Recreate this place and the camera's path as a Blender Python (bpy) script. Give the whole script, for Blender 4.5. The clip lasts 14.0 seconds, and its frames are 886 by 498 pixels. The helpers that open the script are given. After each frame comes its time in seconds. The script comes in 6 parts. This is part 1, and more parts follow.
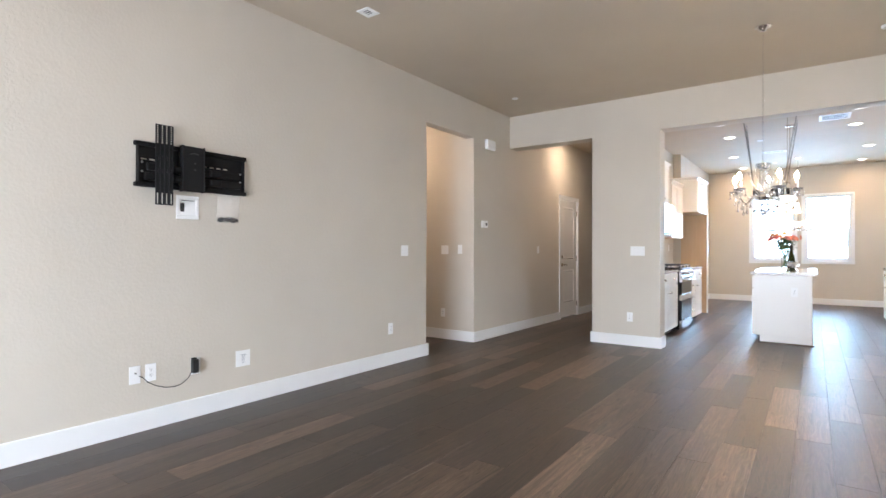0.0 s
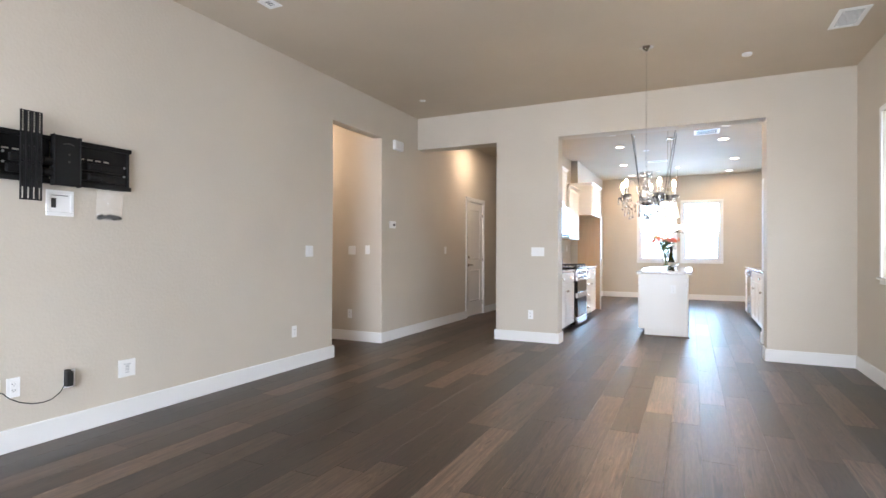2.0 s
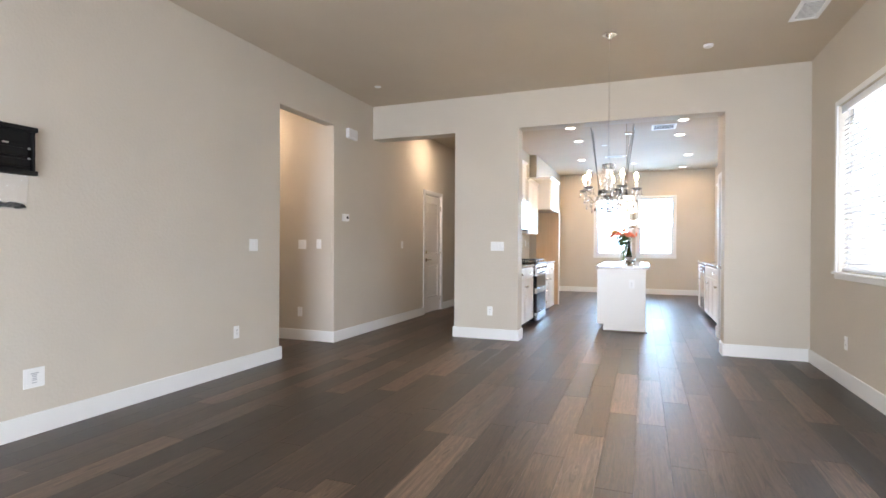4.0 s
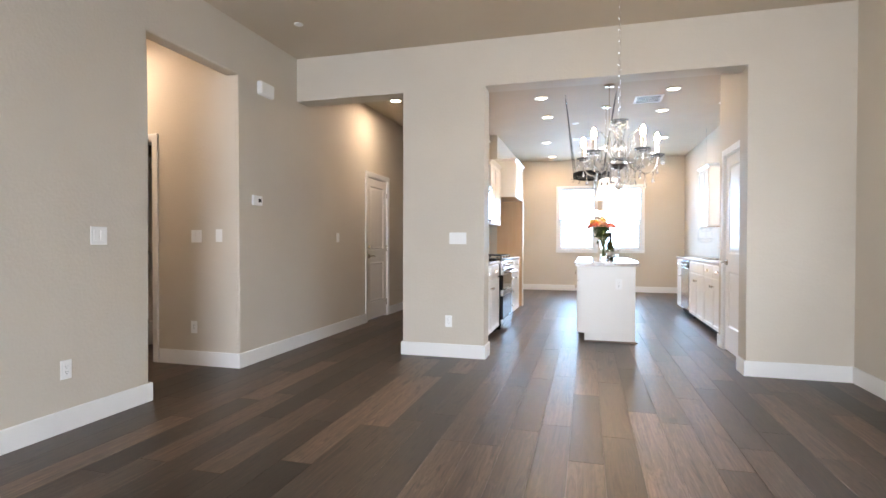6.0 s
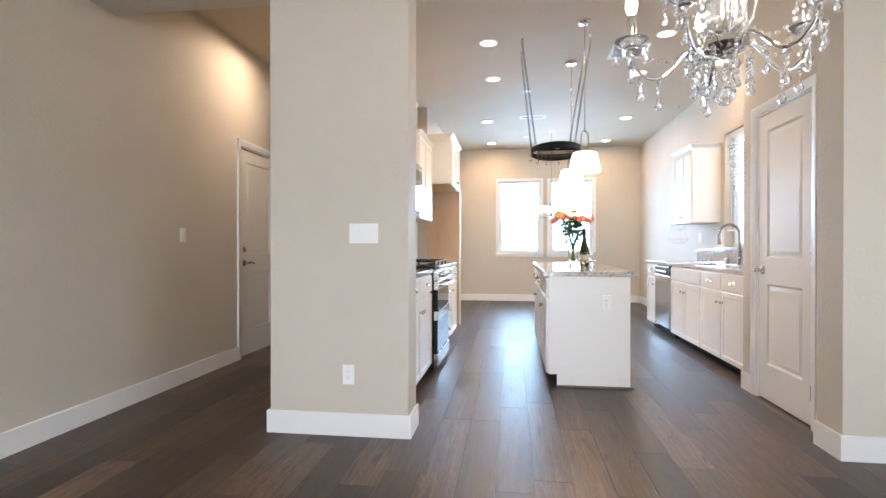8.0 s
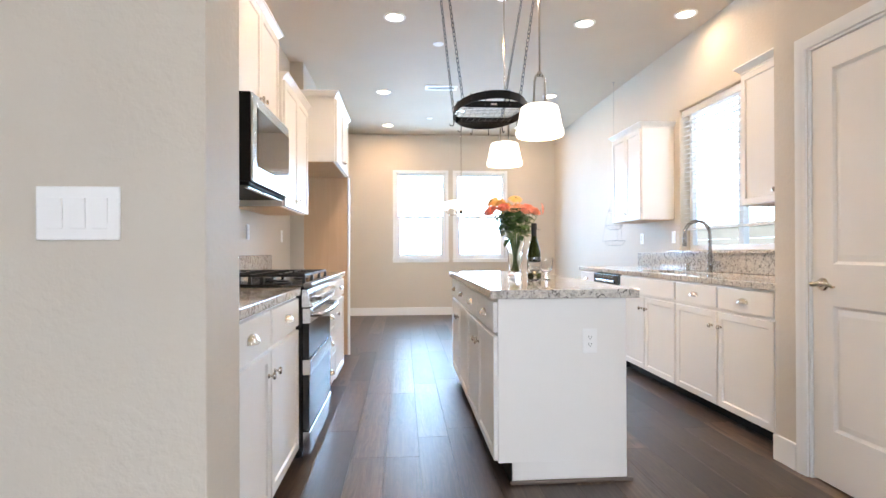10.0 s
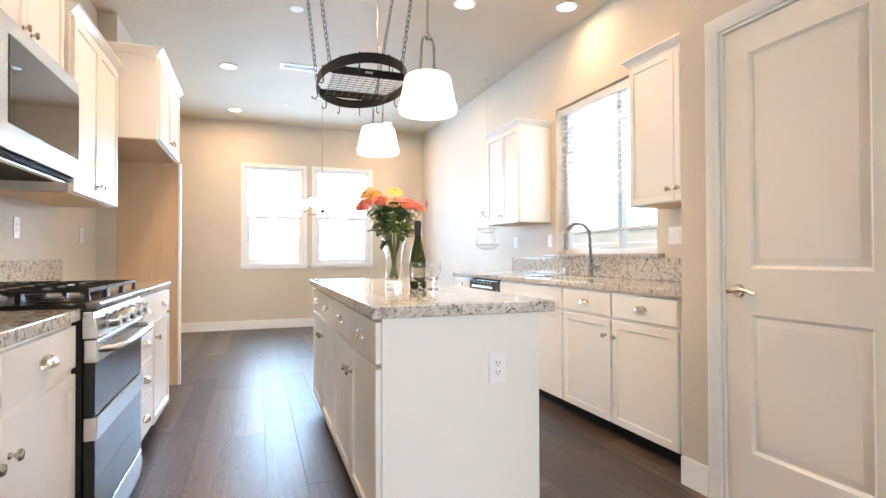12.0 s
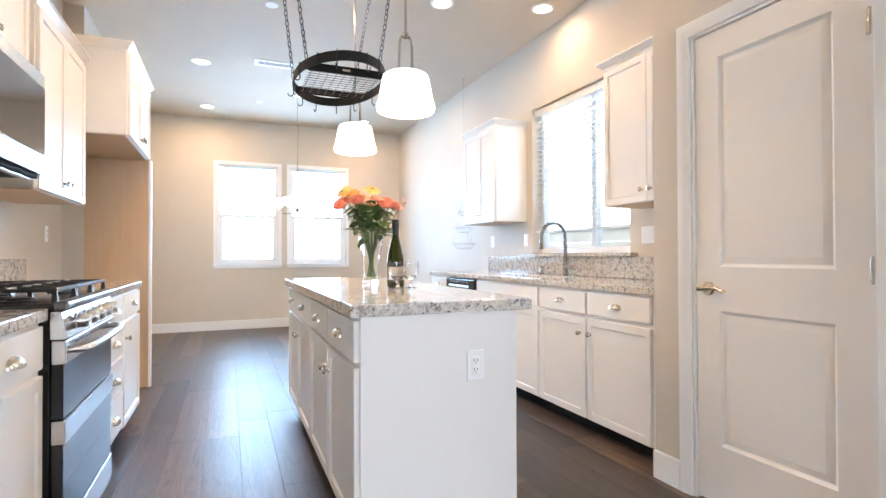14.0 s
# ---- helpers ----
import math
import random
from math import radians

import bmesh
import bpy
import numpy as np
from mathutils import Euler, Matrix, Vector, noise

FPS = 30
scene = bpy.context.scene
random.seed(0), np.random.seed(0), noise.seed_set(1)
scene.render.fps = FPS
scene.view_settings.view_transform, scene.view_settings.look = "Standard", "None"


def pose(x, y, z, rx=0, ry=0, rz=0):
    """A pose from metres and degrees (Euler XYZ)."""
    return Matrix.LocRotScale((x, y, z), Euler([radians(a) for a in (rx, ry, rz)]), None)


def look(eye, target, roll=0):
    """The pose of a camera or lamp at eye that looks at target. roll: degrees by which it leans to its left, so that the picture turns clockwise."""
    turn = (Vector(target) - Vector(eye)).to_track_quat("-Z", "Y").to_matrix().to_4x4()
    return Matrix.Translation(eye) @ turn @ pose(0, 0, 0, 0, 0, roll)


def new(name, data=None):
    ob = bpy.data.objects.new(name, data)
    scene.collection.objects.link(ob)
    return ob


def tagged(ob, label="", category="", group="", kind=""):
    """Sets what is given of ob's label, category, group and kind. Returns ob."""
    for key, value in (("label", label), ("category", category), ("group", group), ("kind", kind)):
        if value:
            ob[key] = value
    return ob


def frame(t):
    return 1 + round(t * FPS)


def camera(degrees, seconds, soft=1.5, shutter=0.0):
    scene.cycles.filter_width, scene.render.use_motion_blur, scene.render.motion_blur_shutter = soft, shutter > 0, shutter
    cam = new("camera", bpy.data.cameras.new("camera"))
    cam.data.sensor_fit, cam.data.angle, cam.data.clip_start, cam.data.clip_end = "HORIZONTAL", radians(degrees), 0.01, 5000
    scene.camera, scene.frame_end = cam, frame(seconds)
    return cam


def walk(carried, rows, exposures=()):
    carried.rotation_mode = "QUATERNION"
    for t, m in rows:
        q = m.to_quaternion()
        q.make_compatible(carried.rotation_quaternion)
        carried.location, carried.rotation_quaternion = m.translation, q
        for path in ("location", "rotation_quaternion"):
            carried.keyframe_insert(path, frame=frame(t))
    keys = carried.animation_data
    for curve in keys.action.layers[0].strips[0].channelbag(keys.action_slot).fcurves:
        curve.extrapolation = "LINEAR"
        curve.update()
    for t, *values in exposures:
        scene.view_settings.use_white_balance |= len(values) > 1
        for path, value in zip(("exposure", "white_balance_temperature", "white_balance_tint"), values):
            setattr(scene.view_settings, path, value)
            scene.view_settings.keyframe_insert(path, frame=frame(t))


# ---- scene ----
cam = camera(81.3, 14.0)
PATH = [
    (0, (-0.095, -0.172, 1.171), (-1.263, 1.451, 1.178), 0.1),
    (0.5, (-0.083, -0.166, 1.167), (-1.154, 1.522, 1.176), 0.1),
    (1, (-0.063, -0.146, 1.184), (-1.056, 1.591, 1.189), 0.1),
    (1.5, (-0.069, -0.153, 1.184), (-0.991, 1.621, 1.189), 0.2),
    (2, (-0.06, -0.166, 1.177), (-0.93, 1.634, 1.185), 0.2),
    (2.5, (-0.056, -0.172, 1.174), (-0.883, 1.649, 1.181), 0.1),
    (3, (-0.048, -0.148, 1.181), (-0.841, 1.688, 1.182), 0.2),
    (5.5, (-0.526, 1.015, 1.136), (-1.116, 2.925, 1.113), 0.1),
    (6, (-0.641, 1.474, 1.133), (-1.179, 3.4, 1.107), 0.1),
    (6.5, (-0.75, 1.948, 1.12), (-1.228, 3.89, 1.098), 0.2),
    (7, (-0.861, 2.46, 1.102), (-1.274, 4.417, 1.085), 0.2),
    (7.5, (-0.939, 2.986, 1.097), (-1.282, 4.956, 1.083), 0.1),
    (9.8, (-1.176, 5.088, 1.092), (-1.078, 7.086, 1.096), -0.2),
    (10, (-1.17, 5.228, 1.089), (-1.018, 7.222, 1.096), -0.2),
    (10.5, (-1.147, 5.502, 1.081), (-0.852, 7.481, 1.095), -0.1),
    (11, (-1.142, 5.71, 1.083), (-0.684, 7.657, 1.101), -0.1),
    (11.5, (-1.145, 5.822, 1.081), (-0.547, 7.731, 1.104), -0.1),
    (12, (-1.141, 5.863, 1.08), (-0.459, 7.743, 1.105), -0.2),
    (12.5, (-1.145, 5.869, 1.08), (-0.419, 7.732, 1.106), -0.2),
    (13, (-1.149, 5.868, 1.079), (-0.403, 7.723, 1.104), -0.2),
    (13.5, (-1.152, 5.863, 1.078), (-0.394, 7.713, 1.102), -0.2),
    (14, (-1.152, 5.859, 1.076), (-0.383, 7.706, 1.099), -0.2),
]
walk(cam, [(t, look(eye, target, roll)) for t, eye, target, roll in PATH], [(0.0, 0.46, 6550, 10), (3.0, 0.46, 6650, 10), (5.5, 0.43, 6750, 10), (7.7, 0.41, 6700, 10), (10.0, 0.42, 6600, 10), (11.5, 0.49, 7050, 10), (12.5, 0.52, 6950, 10), (14.0, 0.53, 6450, 10)])

# ---------------------------------------------------------------- world, sun, large lights
world = bpy.data.worlds.new("sky")
scene.world = world
world.use_nodes = True
wn = world.node_tree.nodes
sky = wn.new("ShaderNodeTexSky")
sky.sky_type, sky.sun_disc, sky.sun_elevation, sky.sun_rotation = "NISHITA", False, radians(54), radians(270)
wn["Background"].inputs["Strength"].default_value = 0.12
world.node_tree.links.new(sky.outputs["Color"], wn["Background"].inputs["Color"])
sun = new("sun", bpy.data.lights.new("sun", "SUN"))
sun.data.energy, sun.data.angle, sun.data.color = 2.5, radians(0.5), (1.0, 0.95, 0.88)
sun.matrix_world = look((0, 0, 30), (22, -1, 0))


def area(name, m, w, h, watts, colour):
    ob = new(name, bpy.data.lights.new(name, "AREA"))
    ob.data.shape, ob.data.size, ob.data.size_y = "RECTANGLE", w, h
    ob.data.energy, ob.data.color = watts, colour
    ob.matrix_world = m
    return ob


DAY = (0.82, 0.868, 1.0)
SKY = (0.38, 0.64, 1.0)
# daylight in the seen window openings, set outside the glass
area("daylight_dining_a", look((-0.877, 14.24, 1.69), (-0.877, 7.5, 0.4)), 0.86, 1.42, 58, SKY)
area("daylight_dining_b", look((0.142, 14.24, 1.69), (0.142, 7.5, 0.4)), 0.86, 1.42, 58, SKY)
area("daylight_sink", look((1.74, 9.35, 1.96), (0, 9.35, 1.96)), 1.5, 0.95, 6.5, DAY)
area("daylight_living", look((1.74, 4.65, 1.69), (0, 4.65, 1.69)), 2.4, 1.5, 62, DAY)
# added fill from behind, through an assumed opening that is never in view
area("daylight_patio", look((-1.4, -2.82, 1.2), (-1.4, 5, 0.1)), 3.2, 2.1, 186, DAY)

# ---------------------------------------------------------------- materials
def material(name, colour=(0.8, 0.8, 0.8), rough=0.5, metal=0.0, **more):
    m = bpy.data.materials.new(name)
    m.use_nodes = True
    b = m.node_tree.nodes["Principled BSDF"]
    b.inputs["Base Color"].default_value = (*colour, 1)
    b.inputs["Roughness"].default_value = rough
    b.inputs["Metallic"].default_value = metal
    for key, value in more.items():
        b.inputs[key.replace("_", " ")].default_value = value
    return m


def node(m, kind, **values):
    n = m.node_tree.nodes.new(kind)
    for key, value in values.items():
        n.inputs[key.replace("_", " ")].default_value = value
    return n


def link(m, a, b):
    m.node_tree.links.new(a, b)


def coords(m, scale=(1, 1, 1)):
    t = m.node_tree.nodes.new("ShaderNodeTexCoord")
    p = m.node_tree.nodes.new("ShaderNodeMapping")
    p.inputs["Scale"].default_value = scale
    link(m, t.outputs["Object"], p.inputs["Vector"])
    return p.outputs["Vector"]


def ramp(m, fac, *stops):
    r = m.node_tree.nodes.new("ShaderNodeValToRGB")
    e = r.color_ramp.elements
    while len(e) < len(stops):
        e.new(0.5)
    for k, (pos, c) in zip(e, stops):
        k.position, k.color = pos, (*c, 1)
    link(m, fac, r.inputs["Fac"])
    return r.outputs["Color"]


def mix(m, kind, fac, a, b):
    n = m.node_tree.nodes.new("ShaderNodeMix")
    n.data_type, n.blend_type = "RGBA", kind
    for sock, v in ((n.inputs[0], fac), (n.inputs[6], a), (n.inputs[7], b)):
        if isinstance(v, bpy.types.NodeSocket):
            link(m, v, sock)
        else:
            sock.default_value = v if isinstance(v, float) else (*v, 1)
    return n.outputs[2]


def bump(m, height, strength, distance):
    b = node(m, "ShaderNodeBump", Strength=strength, Distance=distance)
    link(m, height, b.inputs["Height"])
    link(m, b.outputs["Normal"], m.node_tree.nodes["Principled BSDF"].inputs["Normal"])


def painted(name, colour, rough, grain, strength, distance, vary=0.06):
    """Paint: faint cloudy variation, and a fine relief."""
    m = material(name, colour, rough)
    b = m.node_tree.nodes["Principled BSDF"]
    v = coords(m)
    big = node(m, "ShaderNodeTexNoise", Scale=1.1, Detail=3.0)
    link(m, v, big.inputs["Vector"])
    lo, hi = [c * (1 - vary) for c in colour], [min(1, c * (1 + vary)) for c in colour]
    link(m, ramp(m, big.outputs["Fac"], (0.35, lo), (0.65, hi)), b.inputs["Base Color"])
    fine = node(m, "ShaderNodeTexNoise", Scale=grain, Detail=4.0, Roughness=0.55)
    link(m, v, fine.inputs["Vector"])
    bump(m, ramp(m, fine.outputs["Fac"], (0.42, (0, 0, 0)), (0.62, (1, 1, 1))), strength, distance)
    return m


def brushed(name, colour, rough, scale):
    m = material(name, colour, rough, 1.0)
    b = m.node_tree.nodes["Principled BSDF"]
    n = node(m, "ShaderNodeTexNoise", Scale=1.0, Detail=2.0)
    link(m, coords(m, scale), n.inputs["Vector"])
    r = node(m, "ShaderNodeMapRange", To_Min=rough * 0.9, To_Max=rough * 1.12)
    link(m, n.outputs["Fac"], r.inputs["Value"])
    link(m, r.outputs["Result"], b.inputs["Roughness"])
    return m


def glow(name, colour, strength):
    m = material(name, colour, 0.4)
    b = m.node_tree.nodes["Principled BSDF"]
    b.inputs["Emission Color"].default_value = (*colour, 1)
    b.inputs["Emission Strength"].default_value = strength
    return m


WALL = painted("greige_wall_paint", (0.61, 0.556, 0.478), 0.60, 45, 0.20, 0.003, 0.025)
WALL.node_tree.nodes["Principled BSDF"].inputs["Specular IOR Level"].default_value = 0.22
CEILING = painted("greige_ceiling_paint", (0.575, 0.495, 0.39), 0.75, 70, 0.25, 0.002, 0.03)
TRIM = painted("white_trim_paint", (0.82, 0.82, 0.81), 0.32, 140, 0.05, 0.001, 0.015)
DOOR = painted("white_door_paint", (0.83, 0.81, 0.78), 0.30, 160, 0.05, 0.001, 0.015)
CABINET = painted("white_cabinet_lacquer", (0.83, 0.815, 0.785), 0.28, 120, 0.04, 0.001, 0.012)
PLASTIC = material("white_plastic", (0.88, 0.88, 0.87), 0.35)
SLOT = material("dark_slot", (0.03, 0.03, 0.03), 0.6)
GREYMARK = material("grey_marking", (0.45, 0.46, 0.48), 0.5)
BLACK = painted("black_powder_coat", (0.007, 0.007, 0.0075), 0.62, 400, 0.10, 0.0006, 0.15)
BLACK.node_tree.nodes["Principled BSDF"].inputs["Specular IOR Level"].default_value = 0.28
ENAMEL = material("black_enamel", (0.012, 0.012, 0.013), 0.16)
IRON = painted("cast_iron", (0.022, 0.022, 0.023), 0.30, 300, 0.2, 0.0008, 0.2)
STEEL = brushed("brushed_stainless", (0.62, 0.62, 0.61), 0.24, (8, 8, 700))
FAUCET = brushed("brushed_faucet_steel", (0.36, 0.34, 0.32), 0.27, (90, 90, 90))
NICKEL = brushed("satin_nickel", (0.62, 0.57, 0.50), 0.22, (60, 60, 60))
CHROME = material("polished_chrome", (0.86, 0.86, 0.86), 0.06, 1.0)
DARKGLASS = material("dark_oven_glass", (0.015, 0.016, 0.018), 0.03)
MWGLASS = material("bronze_tinted_glass", (0.075, 0.058, 0.042), 0.04)
GLASS = material("clear_glass", (1, 1, 1), 0.0, Transmission_Weight=1.0, IOR=1.45)
PANE = material("window_glass", (1, 1, 1), 0.0, Transmission_Weight=1.0, IOR=1.01)
CRYSTAL = material("cut_crystal", (1.0, 1.0, 1.0), 0.01, Transmission_Weight=0.86, IOR=1.5)
GREENGLASS = material("green_bottle_glass", (0.035, 0.042, 0.005), 0.02, Transmission_Weight=0.6, IOR=1.4)
WATER = material("water", (0.93, 0.97, 0.88), 0.0, Transmission_Weight=1.0, IOR=1.06)
VASEGLASS = material("thin_vase_glass", (1, 1, 1), 0.0, Transmission_Weight=1.0, IOR=1.33)
FOIL = material("dark_bottle_foil", (0.02, 0.02, 0.022), 0.35, 0.4)
LABEL = material("cream_paper_label", (0.72, 0.68, 0.60), 0.7)
LEAF = painted("rose_leaf", (0.075, 0.135, 0.04), 0.45, 60, 0.3, 0.001, 0.35)
STEM = painted("rose_stem", (0.15, 0.21, 0.07), 0.5, 80, 0.2, 0.001, 0.2)
BAG = material("thin_plastic_bag", (0.97, 0.97, 0.97), 0.10, Transmission_Weight=0.93, IOR=1.2)
VINYL = material("white_vinyl_frame", (0.80, 0.81, 0.82), 0.35)
SLAT = material("white_faux_wood_slat", (0.90, 0.90, 0.90), 0.7, Transmission_Weight=0.28, IOR=1.05)
GRILLE = material("grey_vent_grille", (0.16, 0.155, 0.15), 0.6)
SUBFLOOR = material("dark_subfloor", (0.02, 0.017, 0.015), 0.9)
MATTEBLACK = material("matte_black_steel", (0.008, 0.008, 0.008), 0.6, Specular_IOR_Level=0.2)
DARKSTEEL = brushed("dark_brushed_steel", (0.20, 0.195, 0.19), 0.32, (8, 8, 700))
RUBBER = material("black_rubber", (0.02, 0.02, 0.02), 0.7)
BULB = glow("candle_bulb", (1.0, 0.80, 0.55), 150)
CAN = glow("recessed_lamp_lens", (1.0, 0.90, 0.76), 14)
SHADE = glow("opal_glass_shade", (1.0, 0.93, 0.84), 1.5)
DINERSHADE = glow("lit_opal_shade", (1.0, 0.95, 0.88), 6)
DISPLAY = material("range_display", (0.25, 0.27, 0.27), 0.1)


def petal_material(name, a, b):
    m = material(name, a, 0.55, Subsurface_Weight=0.12)
    n = node(m, "ShaderNodeTexNoise", Scale=28.0, Detail=3.0)
    link(m, coords(m), n.inputs["Vector"])
    link(m, ramp(m, n.outputs["Fac"], (0.3, a), (0.7, b)), m.node_tree.nodes["Principled BSDF"].inputs["Base Color"])
    return m


CORAL = petal_material("coral_petals", (0.82, 0.24, 0.15), (0.88, 0.40, 0.29))
APRICOT = petal_material("apricot_petals", (0.84, 0.38, 0.20), (0.88, 0.54, 0.36))
YELLOW = petal_material("golden_petals", (0.84, 0.43, 0.09), (0.88, 0.58, 0.22))


def granite_material():
    """Cream and grey crystals with dark mica flecks."""
    m = material("speckled_granite", (0.6, 0.57, 0.52), 0.08)
    b = m.node_tree.nodes["Principled BSDF"]
    v = coords(m)
    warp = node(m, "ShaderNodeTexNoise", Scale=30.0, Detail=5.0, Roughness=0.6)
    link(m, v, warp.inputs["Vector"])
    base = ramp(m, warp.outputs["Fac"], (0.34, (0.36, 0.335, 0.30)), (0.45, (0.60, 0.57, 0.52)), (0.55, (0.70, 0.67, 0.62)), (0.68, (0.60, 0.56, 0.50)))
    cell = node(m, "ShaderNodeTexVoronoi", Scale=210.0)
    link(m, v, cell.inputs["Vector"])
    tint = mix(m, "MULTIPLY", 0.55, base, ramp(m, cell.outputs["Color"], (0.15, (0.5, 0.48, 0.45)), (0.55, (1, 1, 1))))
    dark = node(m, "ShaderNodeTexNoise", Scale=70.0, Detail=4.0, Roughness=0.7)
    link(m, v, dark.inputs["Vector"])
    mask = ramp(m, dark.outputs["Fac"], (0.53, (0, 0, 0)), (0.57, (1, 1, 1)))
    patch = node(m, "ShaderNodeTexNoise", Scale=32.0, Detail=3.0)
    link(m, v, patch.inputs["Vector"])
    both = mix(m, "MULTIPLY", 1.0, mask, ramp(m, patch.outputs["Fac"], (0.42, (0.15, 0.15, 0.15)), (0.56, (1, 1, 1))))
    link(m, mix(m, "MIX", both, tint, (0.12, 0.112, 0.105)), b.inputs["Base Color"])
    return m


GRANITE = granite_material()


def plank_material():
    """Grey-brown laminate: each plank has its own tone, long grain, cathedral figure and a few knots."""
    m = material("grey_brown_plank", (0.2, 0.15, 0.12), 0.3, Specular_IOR_Level=0.55)
    b = m.node_tree.nodes["Principled BSDF"]
    info, geo = m.node_tree.nodes.new("ShaderNodeObjectInfo"), m.node_tree.nodes.new("ShaderNodeNewGeometry")
    add = m.node_tree.nodes.new("ShaderNodeMath")
    add.operation = "ADD"
    link(m, info.outputs["Random"], add.inputs[0])
    link(m, geo.outputs["Random Per Island"], add.inputs[1])
    fr = m.node_tree.nodes.new("ShaderNodeMath")
    fr.operation = "FRACT"
    link(m, add.outputs[0], fr.inputs[0])
    rnd = fr.outputs[0]
    shift = m.node_tree.nodes.new("ShaderNodeVectorMath")
    shift.operation = "SCALE"
    shift.inputs[0].default_value = (37.0, 91.0, 13.0)
    link(m, rnd, shift.inputs["Scale"])
    t = m.node_tree.nodes.new("ShaderNodeTexCoord")
    place = m.node_tree.nodes.new("ShaderNodeVectorMath")
    place.operation = "ADD"
    link(m, t.outputs["Object"], place.inputs[0])
    link(m, shift.outputs[0], place.inputs[1])

    def stretched(sx, sy, **k):
        p = m.node_tree.nodes.new("ShaderNodeMapping")
        p.inputs["Scale"].default_value = (sx, sy, 1)
        link(m, place.outputs[0], p.inputs["Vector"])
        n = node(m, "ShaderNodeTexNoise", **k)
        link(m, p.outputs["Vector"], n.inputs["Vector"])
        return n.outputs["Fac"]

    tone = ramp(m, rnd, (0.0, (0.026, 0.0175, 0.0135)), (0.3, (0.046, 0.031, 0.0235)), (0.6, (0.070, 0.047, 0.035)),
                (0.85, (0.104, 0.070, 0.051)), (1.0, (0.150, 0.102, 0.074)))
    figure = stretched(20, 1.9, Scale=1.0, Detail=5.0, Distortion=1.3)
    c = mix(m, "MULTIPLY", 0.9, tone, ramp(m, figure, (0.30, (0.34, 0.32, 0.30)), (0.44, (1.30, 1.27, 1.23)), (0.50, (0.72, 0.69, 0.67)), (0.57, (1.12, 1.09, 1.06)), (0.70, (0.40, 0.38, 0.36))))
    grain = stretched(70, 1.6, Scale=1.0, Detail=6.0, Roughness=0.62)
    c = mix(m, "MULTIPLY", 0.9, c, ramp(m, grain, (0.34, (0.52, 0.50, 0.48)), (0.64, (1.2, 1.18, 1.16))))
    knots = stretched(6, 2.2, Scale=1.0, Detail=1.0)
    c = mix(m, "MULTIPLY", 0.8, c, ramp(m, knots, (0.735, (1, 1, 1)), (0.775, (0.3, 0.26, 0.24))))
    link(m, c, b.inputs["Base Color"])
    r = node(m, "ShaderNodeMapRange", To_Min=0.33, To_Max=0.44)
    link(m, grain, r.inputs["Value"])
    link(m, r.outputs["Result"], b.inputs["Roughness"])
    bump(m, grain, 0.035, 0.0012)
    return m


PLANK = plank_material()


def veneer_material():
    m = material("pale_maple_veneer", (0.60, 0.42, 0.25), 0.45)
    n = node(m, "ShaderNodeTexNoise", Scale=1.0, Detail=5.0, Distortion=0.8)
    link(m, coords(m, (18, 18, 1.2)), n.inputs["Vector"])
    link(m, ramp(m, n.outputs["Fac"], (0.35, (0.60, 0.41, 0.25)), (0.65, (0.64, 0.45, 0.285))), m.node_tree.nodes["Principled BSDF"].inputs["Base Color"])
    return m


VENEER = veneer_material()

# ---------------------------------------------------------------- mesh helpers
def box(bm, x0, x1, y0, y1, z0, z1, bevel=0.0, seg=2):
    vs = [bm.verts.new(p) for p in ((x0, y0, z0), (x1, y0, z0), (x1, y1, z0), (x0, y1, z0), (x0, y0, z1), (x1, y0, z1), (x1, y1, z1), (x0, y1, z1))]
    fs = [bm.faces.new([vs[i] for i in q]) for q in ((3, 2, 1, 0), (4, 5, 6, 7), (0, 1, 5, 4), (1, 2, 6, 5), (2, 3, 7, 6), (3, 0, 4, 7))]
    if bevel:
        bmesh.ops.bevel(bm, geom=list({e for f in fs for e in f.edges}), offset=bevel, segments=seg, profile=0.5, affect="EDGES", clamp_overlap=True)
    return fs


def tube(bm, pts, radius, n=8, closed=False, caps=True):
    """A round bar along points; radius may be one number or one for each point."""
    pts = [Vector(p) for p in pts]
    rings, up = [], None
    for i, p in enumerate(pts):
        a = pts[i - 1] if (i or closed) else p
        b = pts[(i + 1) % len(pts)] if (i < len(pts) - 1 or closed) else p
        d = (b - a).normalized()
        if up is None:
            up = d.orthogonal().normalized()
        up = (up - d * up.dot(d)).normalized()
        side = d.cross(up)
        r = radius[i] if isinstance(radius, (list, tuple)) else radius
        rings.append([bm.verts.new(p + (up * math.cos(2 * math.pi * k / n) + side * math.sin(2 * math.pi * k / n)) * r) for k in range(n)])
    for i in range(len(rings) - (0 if closed else 1)):
        a, b = rings[i], rings[(i + 1) % len(rings)]
        for k in range(n):
            bm.faces.new((a[k], a[(k + 1) % n], b[(k + 1) % n], b[k]))
    if caps and not closed:
        bm.faces.new(rings[0][::-1])
        bm.faces.new(rings[-1])


def curve(pts, k=4):
    """More points on a soft curve through the given ones."""
    p = [Vector(q) for q in pts]
    p = [2 * p[0] - p[1]] + p + [2 * p[-1] - p[-2]]
    out = []
    for i in range(1, len(p) - 2):
        a, b, c, d = p[i - 1:i + 3]
        for j in range(k):
            t = j / k
            out.append(0.5 * (2 * b + (c - a) * t + (2 * a - 5 * b + 4 * c - d) * t * t + (3 * b - a - 3 * c + d) * t ** 3))
    return out + [p[-2]]


